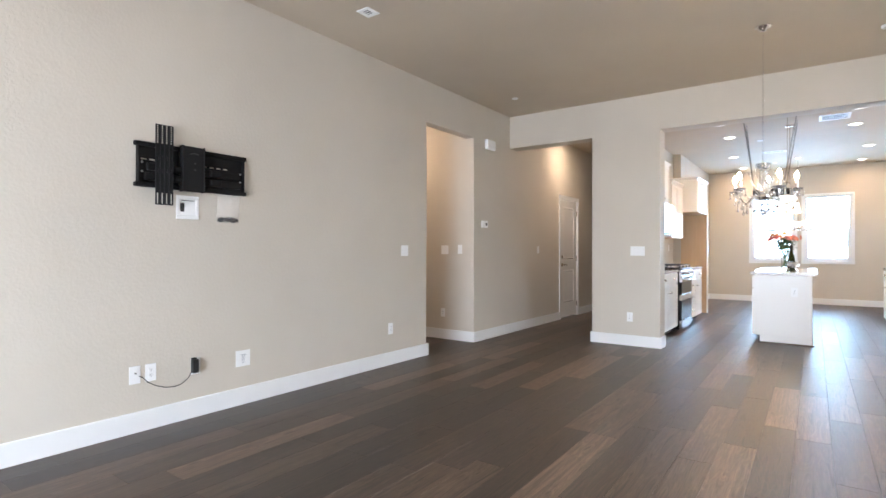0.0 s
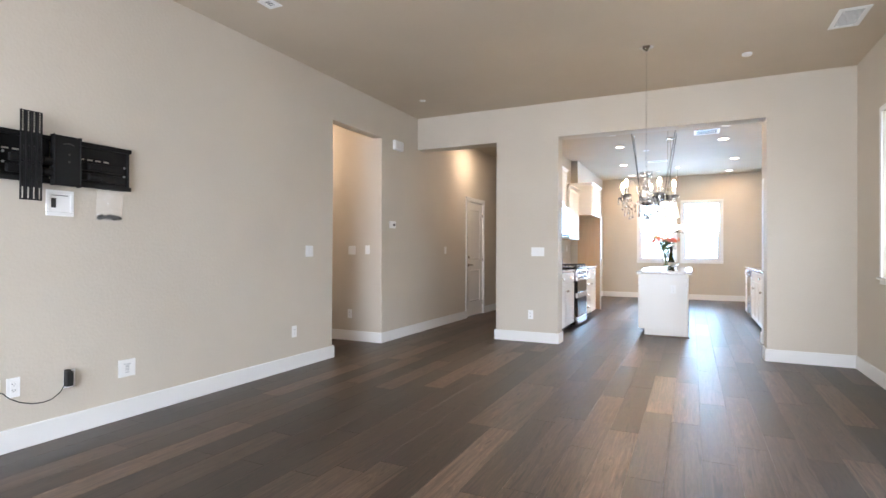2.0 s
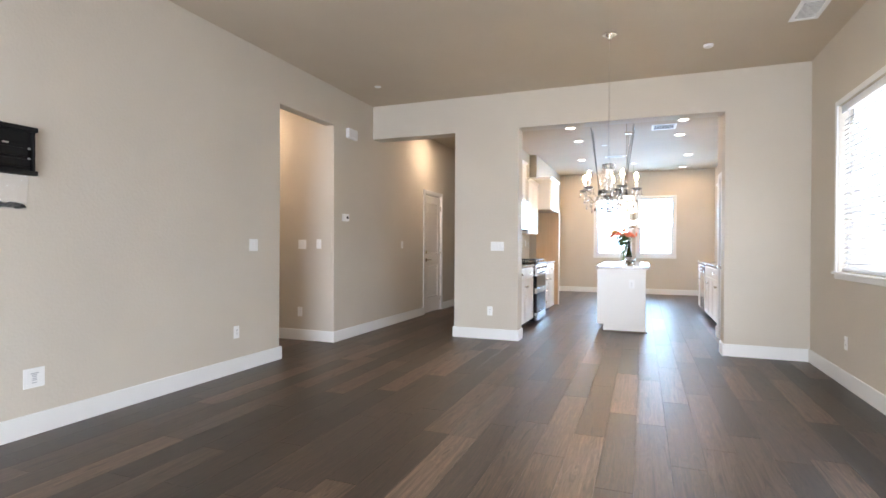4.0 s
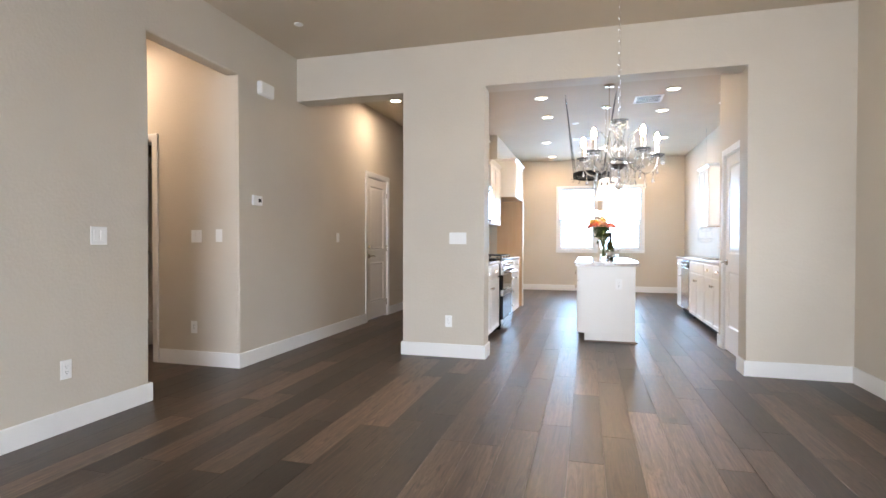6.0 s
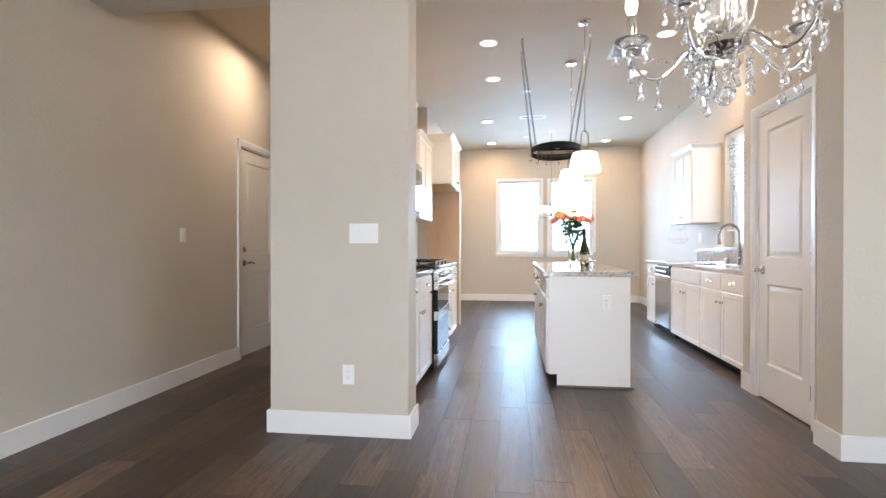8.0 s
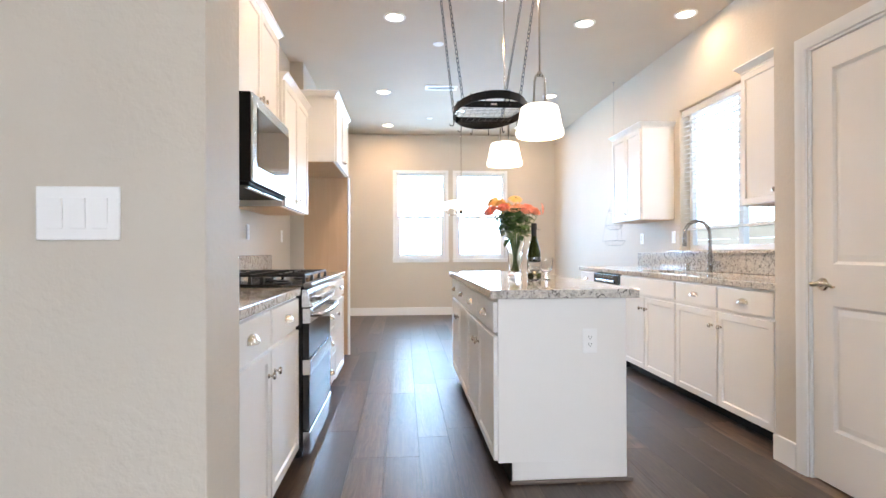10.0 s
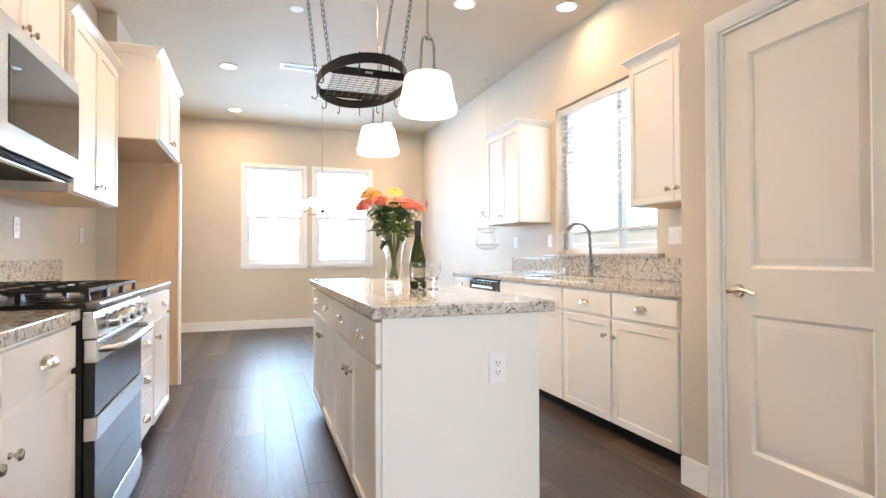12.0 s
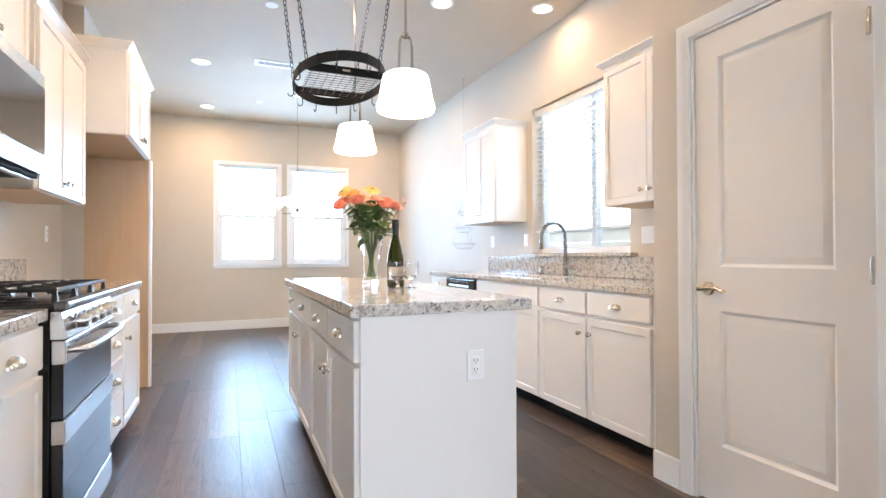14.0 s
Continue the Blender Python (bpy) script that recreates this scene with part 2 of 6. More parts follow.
def lathe(bm, profile, n=24, centre=(0, 0, 0), axis="z", caps=True):
    """Turns (radius, height) pairs round an axis through the centre."""
    c = Vector(centre)
    turn = {"z": Matrix.Identity(3), "x": Matrix(((0, 0, 1), (1, 0, 0), (0, 1, 0))), "y": Matrix(((0, 1, 0), (0, 0, 1), (1, 0, 0)))}[axis]
    rings = []
    for r, h in profile:
        rings.append([bm.verts.new(c + turn @ Vector((max(r, 1e-4) * math.cos(2 * math.pi * k / n), max(r, 1e-4) * math.sin(2 * math.pi * k / n), h))) for k in range(n)])
    for a, b in zip(rings, rings[1:]):
        for k in range(n):
            bm.faces.new((a[k], a[(k + 1) % n], b[(k + 1) % n], b[k]))
    if caps:
        bm.faces.new(rings[0][::-1])
        bm.faces.new(rings[-1])


def ball(bm, c, r, scale=(1, 1, 1), u=10, v=7):
    m = Matrix.Translation(c) @ Matrix.Diagonal((*scale, 1))
    bmesh.ops.create_uvsphere(bm, u_segments=u, v_segments=v, radius=r, matrix=m)


def finish(name, bm, mat, angle=0.6):
    bmesh.ops.recalc_face_normals(bm, faces=bm.faces)
    for f in bm.faces:
        f.smooth = True
    for e in bm.edges:
        if len(e.link_faces) != 2:
            e.smooth = False
            continue
        bend, areas = e.calc_face_angle(0), sorted(f.calc_area() for f in e.link_faces)
        e.smooth = not (bend > angle or (bend > 0.04 and areas[1] > 5 * areas[0]))
    me = bpy.data.meshes.new(name)
    bm.to_mesh(me)
    bm.free()
    me.materials.append(mat)
    return me


def thing(name, place, label, category, group=""):
    """An empty at a thing's base, which parents its parts. place: a point or a pose."""
    ob = new(name)
    ob.matrix_world = place if isinstance(place, Matrix) else Matrix.Translation(place)
    ob.empty_display_size = 0.1
    return tagged(ob, label, category, group)


def part(name, bm, mat, parent, label="", world=True):
    """One mesh under a thing or a part. world: the mesh is given in world places (for things that are not turned)."""
    top = parent
    while top.parent:
        top = top.parent
    if world:
        bmesh.ops.translate(bm, vec=-top.matrix_world.translation, verts=bm.verts)
    ob = new(name, finish(name, bm, mat))
    ob.parent = parent
    return tagged(ob, label) if label else ob


def solo(name, bm, mat, label, category, kind="", group="", world=True, place=None):
    """A thing of one mesh, or a piece of the setting."""
    ob = new(name, finish(name, bm, mat))
    if place is not None:
        ob.matrix_world = place
    return tagged(ob, label, category, group, kind)


def wall_mesh(axis, p0, p1, u0, u1, z0, z1, holes=(), soft=0.018):
    """A wall from p0 to p1 across, u0 to u1 along, with openings (ua, ub, za, zb) through it and rounded corners at them."""
    bm = bmesh.new()
    us = sorted({u0, u1, *(h[i] for h in holes for i in (0, 1))})
    zs = sorted({z0, z1, *(h[i] for h in holes for i in (2, 3))})
    verts = {}

    def v(p, u, z):
        key = (p, u, z)
        if key not in verts:
            verts[key] = bm.verts.new((p, u, z) if axis == "x" else (u, p, z))
        return verts[key]

    def solid(i, j):
        if not (0 <= i < len(us) - 1 and 0 <= j < len(zs) - 1):
            return False
        u, z = (us[i] + us[i + 1]) / 2, (zs[j] + zs[j + 1]) / 2
        return not any(a < u < b and c < z < d for a, b, c, d in holes)

    edges = set()
    for i in range(len(us) - 1):
        for j in range(len(zs) - 1):
            if not solid(i, j):
                continue
            a, b, c, d = us[i], us[i + 1], zs[j], zs[j + 1]
            for p in (p0, p1):
                bm.faces.new((v(p, a, c), v(p, b, c), v(p, b, d), v(p, a, d)))
            for di, dj, q in ((-1, 0, ((a, c), (a, d))), (1, 0, ((b, c), (b, d))), (0, -1, ((a, c), (b, c))), (0, 1, ((a, d), (b, d)))):
                if not solid(i + di, j + dj):
                    f = bm.faces.new((v(p0, *q[0]), v(p0, *q[1]), v(p1, *q[1]), v(p1, *q[0])))
                    inside = 0 <= i + di < len(us) - 1 and 0 <= j + dj < len(zs) - 1
                    if inside:
                        edges |= {e for e in f.edges if abs((e.verts[0].co - e.verts[1].co)[0 if axis == "x" else 1]) < 1e-6}
    if soft and edges:
        bmesh.ops.bevel(bm, geom=list(edges), offset=soft, segments=4, profile=0.5, affect="EDGES", clamp_overlap=True)
    return bm

# ---------------------------------------------------------------- the structure
X_TV, X_RIGHT, Y_PART, Y_PART2, Y_FAR, Y_BACK, X_KIT, X_DIN = -3.64, 1.45, 6.39, 6.62, 14.01, -2.75, -2.35, -2.21
TOP, TOP_LIV, OPEN = 3.065, 3.085, 2.64


def structure(name, bm, mat, label, category="wall"):
    return solo(name, bm, mat, label, category, "structure")


structure("wall_west", wall_mesh("x", X_TV - 0.14, X_TV, Y_BACK, 12.0, 0, 3.2, [(4.44, 5.43, 0, 2.625), (8.215, 8.975, 0, 2.075)]), WALL,
          "greige painted wall with a cased-free hall opening", "wall")
structure("wall_partition", wall_mesh("y", Y_PART, Y_PART2, X_TV, X_RIGHT, 0, 3.2, [(X_TV, -2.435, 0, 2.635), (-1.6, 0.665, 0, OPEN)]), WALL,
          "greige partition wall with two wide rounded openings", "wall")
structure("wall_east", wall_mesh("x", X_RIGHT, X_RIGHT + 0.17, Y_BACK, Y_FAR + 0.17, 0, 3.2, [(3.5, 5.6, 0.96, 2.42), (8.70, 9.95, 1.09, 2.41)], 0.012), WALL,
          "greige exterior wall with two windows", "wall")
structure("wall_north", wall_mesh("y", Y_FAR, Y_FAR + 0.17, -3.9, X_RIGHT, 0, 3.2, [(-1.30, -0.455, 0.955, 2.41), (-0.28, 0.565, 0.955, 2.41)], 0.0), WALL,
          "greige exterior wall with a pair of windows", "wall")
# unseen back wall; its opening is assumed, for the added fill lamp
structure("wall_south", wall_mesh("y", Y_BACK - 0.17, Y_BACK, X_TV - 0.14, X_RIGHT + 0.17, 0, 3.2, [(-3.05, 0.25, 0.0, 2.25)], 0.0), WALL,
          "greige exterior wall with an added wide opening, out of view", "wall")
structure("wall_kitchen_west", wall_mesh("x", -2.435, X_KIT, Y_PART2, 10.715, 0, 3.2), WALL, "greige wall behind the range and cabinets", "wall")
structure("wall_dining_west", wall_mesh("x", -2.435, X_DIN, 10.715, Y_FAR, 0, 3.2), WALL, "greige wall of the dining end", "wall")
structure("wall_pantry_west", wall_mesh("x", 0.765, 0.88, Y_PART2, 7.785, 0, 3.2, [(6.845, 7.565, 0, 2.05)], 0.0), WALL, "greige pantry wall with a door", "wall")
structure("wall_pantry_north", wall_mesh("y", 7.67, 7.785, 0.88, X_RIGHT, 0, 3.2), WALL, "greige pantry end wall beside the counter", "wall")
structure("wall_hall_north", wall_mesh("y", 5.4272, 5.55, -6.6, X_TV - 0.03, 0, 3.2, [(-5.32, -4.58, 0, 2.085)], 0.0), WALL, "greige hall wall with an open doorway", "wall")
structure("wall_hall_south", wall_mesh("y", 4.31, 4.44, -6.6, X_TV - 0.14, 0, 3.2), WALL, "greige hall wall", "wall")
structure("wall_hall_end", wall_mesh("x", -6.72, -6.6, 4.31, 8.6, 0, 3.2), WALL, "greige wall closing the hall", "wall")
structure("wall_bedroom_east", wall_mesh("x", X_TV - 0.26, X_TV - 0.145, 5.55, 8.6, 0, 3.2), WALL, "greige bedroom wall", "wall")
structure("wall_bedroom_north", wall_mesh("y", 8.6, 8.72, -6.72, X_TV - 0.145, 0, 3.2), WALL, "greige bedroom wall", "wall")
structure("wall_passage_end", wall_mesh("y", 12.0, 12.12, X_TV - 0.14, -2.435, 0, 3.2), WALL, "greige wall closing the passage", "wall")
for nm, x0, x1, y0, y1, z in (("ceiling", X_TV, X_RIGHT, Y_BACK, Y_PART, TOP_LIV), ("ceiling", -2.435, X_RIGHT, Y_PART2, Y_FAR, TOP),
                             ("ceiling", X_TV, -2.435, Y_PART2, 12.0, TOP), ("ceiling", -6.6, X_TV - 0.14, 4.44, 5.43, TOP), ("ceiling", -6.6, X_TV - 0.26, 5.55, 8.6, 2.7)):
    bm = bmesh.new()
    box(bm, x0 - 0.05, x1 + 0.05, y0 - 0.05, y1 + 0.05, z, z + 0.1)
    structure(nm, bm, CEILING, "greige textured plaster ceiling", "ceiling")
bm = bmesh.new()
box(bm, -7.2, 2.2, -3.6, 14.8, 3.22, 3.36)
structure("roof", bm, CEILING, "plain roof slab over the house", "roof")
bm = bmesh.new()
box(bm, -6.72, X_RIGHT + 0.17, Y_BACK - 0.17, Y_FAR + 0.17, -0.12, -0.016)
floor_ob = structure("floor", bm, SUBFLOOR, "grey-brown wood plank floor running through the rooms", "floor")
bm = bmesh.new()
box(bm, -400, 400, -400, 400, -0.6, -0.45)
GROUND = painted("pale_gravel", (0.36, 0.34, 0.30), 0.9, 30, 0.5, 0.01, 0.2)
structure("ground", bm, GROUND, "pale bare ground around the house", "ground")
# beige block wall beyond the sink and living windows, modelled as long boards
YARDWALL = painted("weathered_yard_wall", (0.50, 0.46, 0.40), 0.8, 40, 0.4, 0.003, 0.15)
fence = thing("yard_wall", (4.3, 7, -0.45), "tan block yard wall outside the windows, modelled as horizontal boards", "fence")
for i in range(8):
    bm = bmesh.new()
    box(bm, 4.36, 4.44, -1 + 2.42 * i, -0.92 + 2.42 * i, -0.45, 1.50, 0.004, 1)
    part("post", bm, YARDWALL, fence)
bm = bmesh.new()
box(bm, 4.30, 4.345, -1, 16, -0.45, -0.265, 0.006, 1)
board = finish("board", bm, YARDWALL)
for i in range(10):
    b = new("board", board)
    b.parent, b.location = fence, (-4.3 + random.uniform(-0.003, 0.003), -7, 0.45 + i * 0.192)
bm = bmesh.new()
box(bm, 4.27, 4.47, -1, 16, 1.472, 1.52, 0.008, 1)
part("cap_rail", bm, YARDWALL, fence)


BRIGHT = glow("overcast_white_sky", (0.60, 0.81, 1.0), 3.0)
# glowing sky sheets; the southern one backs the assumed unseen opening
for x0, x1, y0, y1 in ((7.5, 7.55, -4, 20), (-5, 7.5, 20, 20.05), (-8, 7.5, -9.05, -9)):
    bm = bmesh.new()
    box(bm, x0, x1, y0, y1, -0.45, 7.0)
    structure("backdrop", bm, BRIGHT, "plain bright sky beyond the yard", "sky")


# baseboards: a rectangle with an eased top edge
def baseboard(x0, x1, y0, y1, h=0.132):
    bm = bmesh.new()
    box(bm, x0, x1, y0, y1, 0.0, h)
    top = [e for e in bm.edges if all(v.co.z > h - 1e-4 for v in e.verts)]
    bmesh.ops.bevel(bm, geom=top, offset=0.006, segments=3, profile=0.5, affect="EDGES")
    structure("baseboard", bm, TRIM, "white painted baseboard along the wall", "baseboard")


T = 0.016
for a in ((X_TV, X_TV + T, Y_BACK, 4.44), (X_TV - 0.14, X_TV + T, 4.44, 4.44 + T), (X_TV - 0.14, X_TV + T, 5.43 - T, 5.43), (X_TV, X_TV + T, 5.43, 8.15), (X_TV, X_TV + T, 9.04, 12),
          (-4.505, X_TV - 0.14, 5.43 - T, 5.43), (-6.6, -5.395, 5.43 - T, 5.43), (-6.6, X_TV - 0.14, 4.44, 4.44 + T),
          (-2.435 - T, -1.6 + T, Y_PART - T, Y_PART), (-2.435 - T, -2.435, Y_PART, 12), (-1.6, -1.6 + T, Y_PART, Y_PART2),
          (0.665 - T, X_RIGHT, Y_PART - T, Y_PART), (0.665 - T, 0.665, Y_PART, Y_PART2), (X_RIGHT - T, X_RIGHT, Y_BACK, Y_PART - T),
          (0.765 - T, 0.765, 7.632, 7.785), (0.765 - T, 0.765, Y_PART2, 6.78), (X_RIGHT - T, X_RIGHT, 10.99, Y_FAR), (X_DIN, X_RIGHT - T, Y_FAR - T, Y_FAR), (X_DIN, X_DIN + T, 10.76, Y_FAR - T),
          (X_TV + T, -2.435 - T, 12 - T, 12)):
    baseboard(*a)


# ---------------------------------------------------------------- interior doors
def door_leaf(w, h, th=0.035):
    """A two-panel moulded leaf in the xz plane: hinge edge at x = 0, face to -y."""
    bm = bmesh.new()
    st = 0.115
    xs, zs = (0, st, w - st, w), (0, 0.25, 0.82, 1.01, h - 0.115, h)
    g = [[bm.verts.new((x, 0, z)) for z in zs] for x in xs]
    k = [[bm.verts.new((x, th, z)) for z in (zs[0], zs[-1])] for x in (0, w)]
    panels = []
    for i in range(3):
        for j in range(5):
            f = bm.faces.new((g[i][j], g[i + 1][j], g[i + 1][j + 1], g[i][j + 1]))
            if i == 1 and j in (1, 3):
                panels.append(f)
    bm.faces.new((k[0][0], k[0][1], k[1][1], k[1][0]))
    bm.faces.new((*g[0], k[0][1], k[0][0]))
    bm.faces.new((*g[3], k[1][1], k[1][0]))
    bm.faces.new((*[g[i][0] for i in range(4)], k[1][0], k[0][0]))
    bm.faces.new((*[g[i][5] for i in range(4)], k[1][1], k[0][1]))
    bmesh.ops.recalc_face_normals(bm, faces=bm.faces)
    for f in panels:
        bmesh.ops.inset_region(bm, faces=[f], thickness=0.004, depth=-0.004)
        bmesh.ops.inset_region(bm, faces=[f], thickness=0.014, depth=-0.008)
        bmesh.ops.inset_region(bm, faces=[f], thickness=0.004, depth=0.0)
        bmesh.ops.inset_region(bm, faces=[f], thickness=0.036, depth=0.009)
    return bm


def lever(parent, x, z, side):
    """A rose and a curved lever on the -y face."""
    bm = bmesh.new()
    lathe(bm, [(0.031, 0), (0.031, -0.004), (0.026, -0.011), (0.012, -0.013), (0.011, -0.045)], 20, (x, 0, z), "y")
    rose = part("rose", bm, NICKEL, parent, "satin nickel rose", world=False)
    bm = bmesh.new()
    pts = [(x - side * 0.012, -0.047, z), (x + side * 0.02, -0.049, z + 0.003), (x + side * 0.05, -0.047, z + 0.007), (x + side * 0.08, -0.046, z + 0.003), (x + side * 0.105, -0.048, z - 0.007), (x + side * 0.118, -0.050, z - 0.004)]
    tube(bm, pts, [0.013, 0.012, 0.009, 0.008, 0.007, 0.005], 10)
    part("lever", bm, NICKEL, rose, "satin nickel lever", world=False)


def hinges(parent, x, h):
    for z in (0.2, h / 2, h - 0.2):
        bm = bmesh.new()
        lathe(bm, [(0.007, -0.045), (0.0075, -0.044), (0.0075, 0.044), (0.007, 0.045)], 12, (x, -0.006, z))
        box(bm, x - 0.004, x + 0.012, -0.003, 0.001, z - 0.044, z + 0.044)
        part("hinge", bm, NICKEL, parent, "nickel butt hinge", world=False)


def make_door(name, m, w, h, label, deadbolt=False):
    d = tagged(new(name, finish(name, door_leaf(w, h), DOOR)), label, "door", "", "structure")
    d.matrix_world = m
    lever(d, w - 0.06, 0.915, -1)
    hinges(d, 0.0, h)
    if deadbolt:
        bm = bmesh.new()
        lathe(bm, [(0.028, 0), (0.028, -0.006), (0.02, -0.012), (0.006, -0.02)], 20, (w - 0.06, 0, 1.05), "y")
        part("deadbolt", bm, NICKEL, d, "round nickel deadbolt", world=False)
    return d


def casing(axis, p, s, u0, u1, h, w=0.062):
    """Moulded, mitred door casing round an opening on the wall face p, standing out to the side s."""
    bm = bmesh.new()
    profile = ((0.0, 0.0), (0.0, 0.010), (0.004, 0.012), (0.024, 0.0125), (0.030, 0.0155), (0.050, 0.018), (w - 0.004, 0.018), (w, 0.015), (w, 0.0))
    rings = []
    for u, z, du, dz in ((u0, 0.0, -1, 0), (u0, h, -1, 1), (u1, h, 1, 1), (u1, 0.0, 1, 0)):
        ring = []
        for off, out in profile:
            a, c, q = u + du * off, z + dz * off, p + s * out
            ring.append(bm.verts.new((q, a, c) if axis == "x" else (a, q, c)))
        rings.append(ring)
    n = len(profile)
    for ra, rb in zip(rings, rings[1:]):
        for k in range(n):
            bm.faces.new((ra[k], ra[(k + 1) % n], rb[(k + 1) % n], rb[k]))
    bm.faces.new(rings[0])
    bm.faces.new(rings[-1][::-1])
    return structure("trim", bm, TRIM, "white moulded door casing", "door casing")


def jambs(axis, p0, p1, u0, u1, h):
    bm = bmesh.new()
    for a, b, z0, z1 in ((u0 - 0.012, u0, 0, h + 0.012), (u1, u1 + 0.012, 0, h + 0.012), (u0, u1, h, h + 0.012)):
        if axis == "x":
            box(bm, p0, p1, a, b, z0, z1)
        else:
            box(bm, a, b, p0, p1, z0, z1)
    structure("trim", bm, TRIM, "white door jamb lining", "door jamb")


# passage door, pantry door, bedroom door
casing("x", X_TV, 1, 8.215, 8.975, 2.075)
jambs("x", X_TV - 0.139, X_TV - 0.001, 8.229, 8.961, 2.062)
make_door("door_passage", Matrix(((0, -1, 0, X_TV - 0.006), (-1, 0, 0, 8.957), (0, 0, 1, 0.018), (0, 0, 0, 1))), 0.724, 2.035, "white two-panel door with nickel lever, closed", deadbolt=True)
casing("x", 0.765, -1, 6.845, 7.565, 2.05)
jambs("x", 0.766, 0.879, 6.859, 7.551, 2.037)
make_door("door_pantry", Matrix(((0, 1, 0, 0.775), (1, 0, 0, 6.863), (0, 0, 1, 0.012), (0, 0, 0, 1))), 0.684, 2.02, "white two-panel pantry door with satin nickel lever, closed")
casing("y", 5.427, -1, -5.32, -4.58, 2.085)
jambs("y", 5.428, 5.549, -5.306, -4.594, 2.072)
make_door("door_bedroom", pose(-5.30, 5.56, 0.012, 0, 0, 82), 0.70, 2.045, "white two-panel door standing open into a dark room")

# ---------------------------------------------------------------- windows
def window_unit(name, axis, p, s, u0, u1, z0, z1, depth, label, rail=None, mullion=None, lip=0.05, cased=True):
    """A vinyl window in an opening: casing on the wall face p (room side s), frame and glass set back by depth, stool below."""
    root = tagged(new(name), label, "window", "", "structure")
    root.location = (p, (u0 + u1) / 2, z0) if axis == "x" else ((u0 + u1) / 2, p, z0)
    bpy.context.view_layer.update()

    def b(bm, pa, pb, ua, ub, za, zb, bev=0.003):
        lo, hi = sorted((pa, pb))
        box(bm, lo, hi, ua, ub, za, zb, bev, 1) if axis == "x" else box(bm, ua, ub, lo, hi, za, zb, bev, 1)

    if cased:
        bm = bmesh.new()
        for ua, ub, za, zb in ((u0 - lip, u0, z0, z1 + lip), (u1, u1 + lip, z0, z1 + lip), (u0, u1, z1, z1 + lip)):
            b(bm, p + s * 0.001, p + s * 0.016, ua, ub, za, zb)
        part("window_casing", bm, TRIM, root, "white window casing")
        bm = bmesh.new()
        b(bm, p + s * 0.001, p + s * 0.035, u0 - lip - 0.015, u1 + lip + 0.015, z0 - 0.022, z0, 0.006)
        b(bm, p + s * 0.001, p + s * 0.014, u0 - lip, u1 + lip, z0 - 0.062, z0 - 0.023)
        part("window_sill", bm, TRIM, root, "white painted window stool")
    q, r = p - s * depth, p - s * (depth + 0.05)
    bm = bmesh.new()
    f = 0.045
    for ua, ub, za, zb in ((u0, u0 + f, z0, z1), (u1 - f, u1, z0, z1), (u0 + f, u1 - f, z0, z0 + f), (u0 + f, u1 - f, z1 - f, z1)):
        b(bm, q, r, ua, ub, za, zb)
    if rail:
        b(bm, q - s * 0.004, r, u0 + f, u1 - f, rail - 0.022, rail + 0.022)
        b(bm, q - s * 0.012, r, u0 + f, u0 + f + 0.03, z0 + f, rail - 0.022)
        b(bm, q - s * 0.012, r, u1 - f - 0.03, u1 - f, z0 + f, rail - 0.022)
        b(bm, q - s * 0.012, r, u0 + f + 0.03, u1 - f - 0.03, z0 + f, z0 + f + 0.03)
    if mullion:
        b(bm, q + s * 0.004, r, mullion - 0.03, mullion + 0.03, z0 + f, z1 - f)
    part("window_frame", bm, VINYL, root, "vinyl window frame")
    m = (q + r) / 2
    cuts = [(u0 + f, u1 - f, z0 + f, z1 - f)]
    if rail:
        cuts = [(u0 + f, u1 - f, rail + 0.022, z1 - f), (u0 + f + 0.03, u1 - f - 0.03, z0 + f + 0.03, rail - 0.022)]
    if mullion:
        cuts = [(u0 + f, mullion - 0.03, z0 + f, z1 - f), (mullion + 0.03, u1 - f, z0 + f, z1 - f)]
    for ua, ub, za, zb in cuts:
        bm = bmesh.new()
        b(bm, m - 0.003, m + 0.003, ua, ub, za, zb, 0)
        part("pane", bm, PANE, root).visible_shadow = False
    return root


window_unit("window_1", "y", Y_FAR, -1, -1.30, -0.455, 0.955, 2.41, 0.03, "white single-hung window with bright daylight", rail=1.66)
window_unit("window_2", "y", Y_FAR, -1, -0.28, 0.565, 0.955, 2.41, 0.03, "white single-hung window with bright daylight", rail=1.66)
window_unit("window_3", "x", X_RIGHT, -1, 3.5, 5.6, 0.96, 2.42, 0.10, "white living room window behind blinds", mullion=4.55, lip=0.045)
window_unit("window_4", "x", X_RIGHT, -1, 8.70, 9.95, 1.09, 2.41, 0.10, "white sliding window over the sink", mullion=9.20, cased=False)
# assumed window out of view, filling the opening behind the living room
window_unit("unseen_window", "y", Y_BACK, 1, -3.05, 0.25, 0.0, 2.25, 0.07, "wide white window added out of view behind the living room", mullion=-1.4, cased=False)

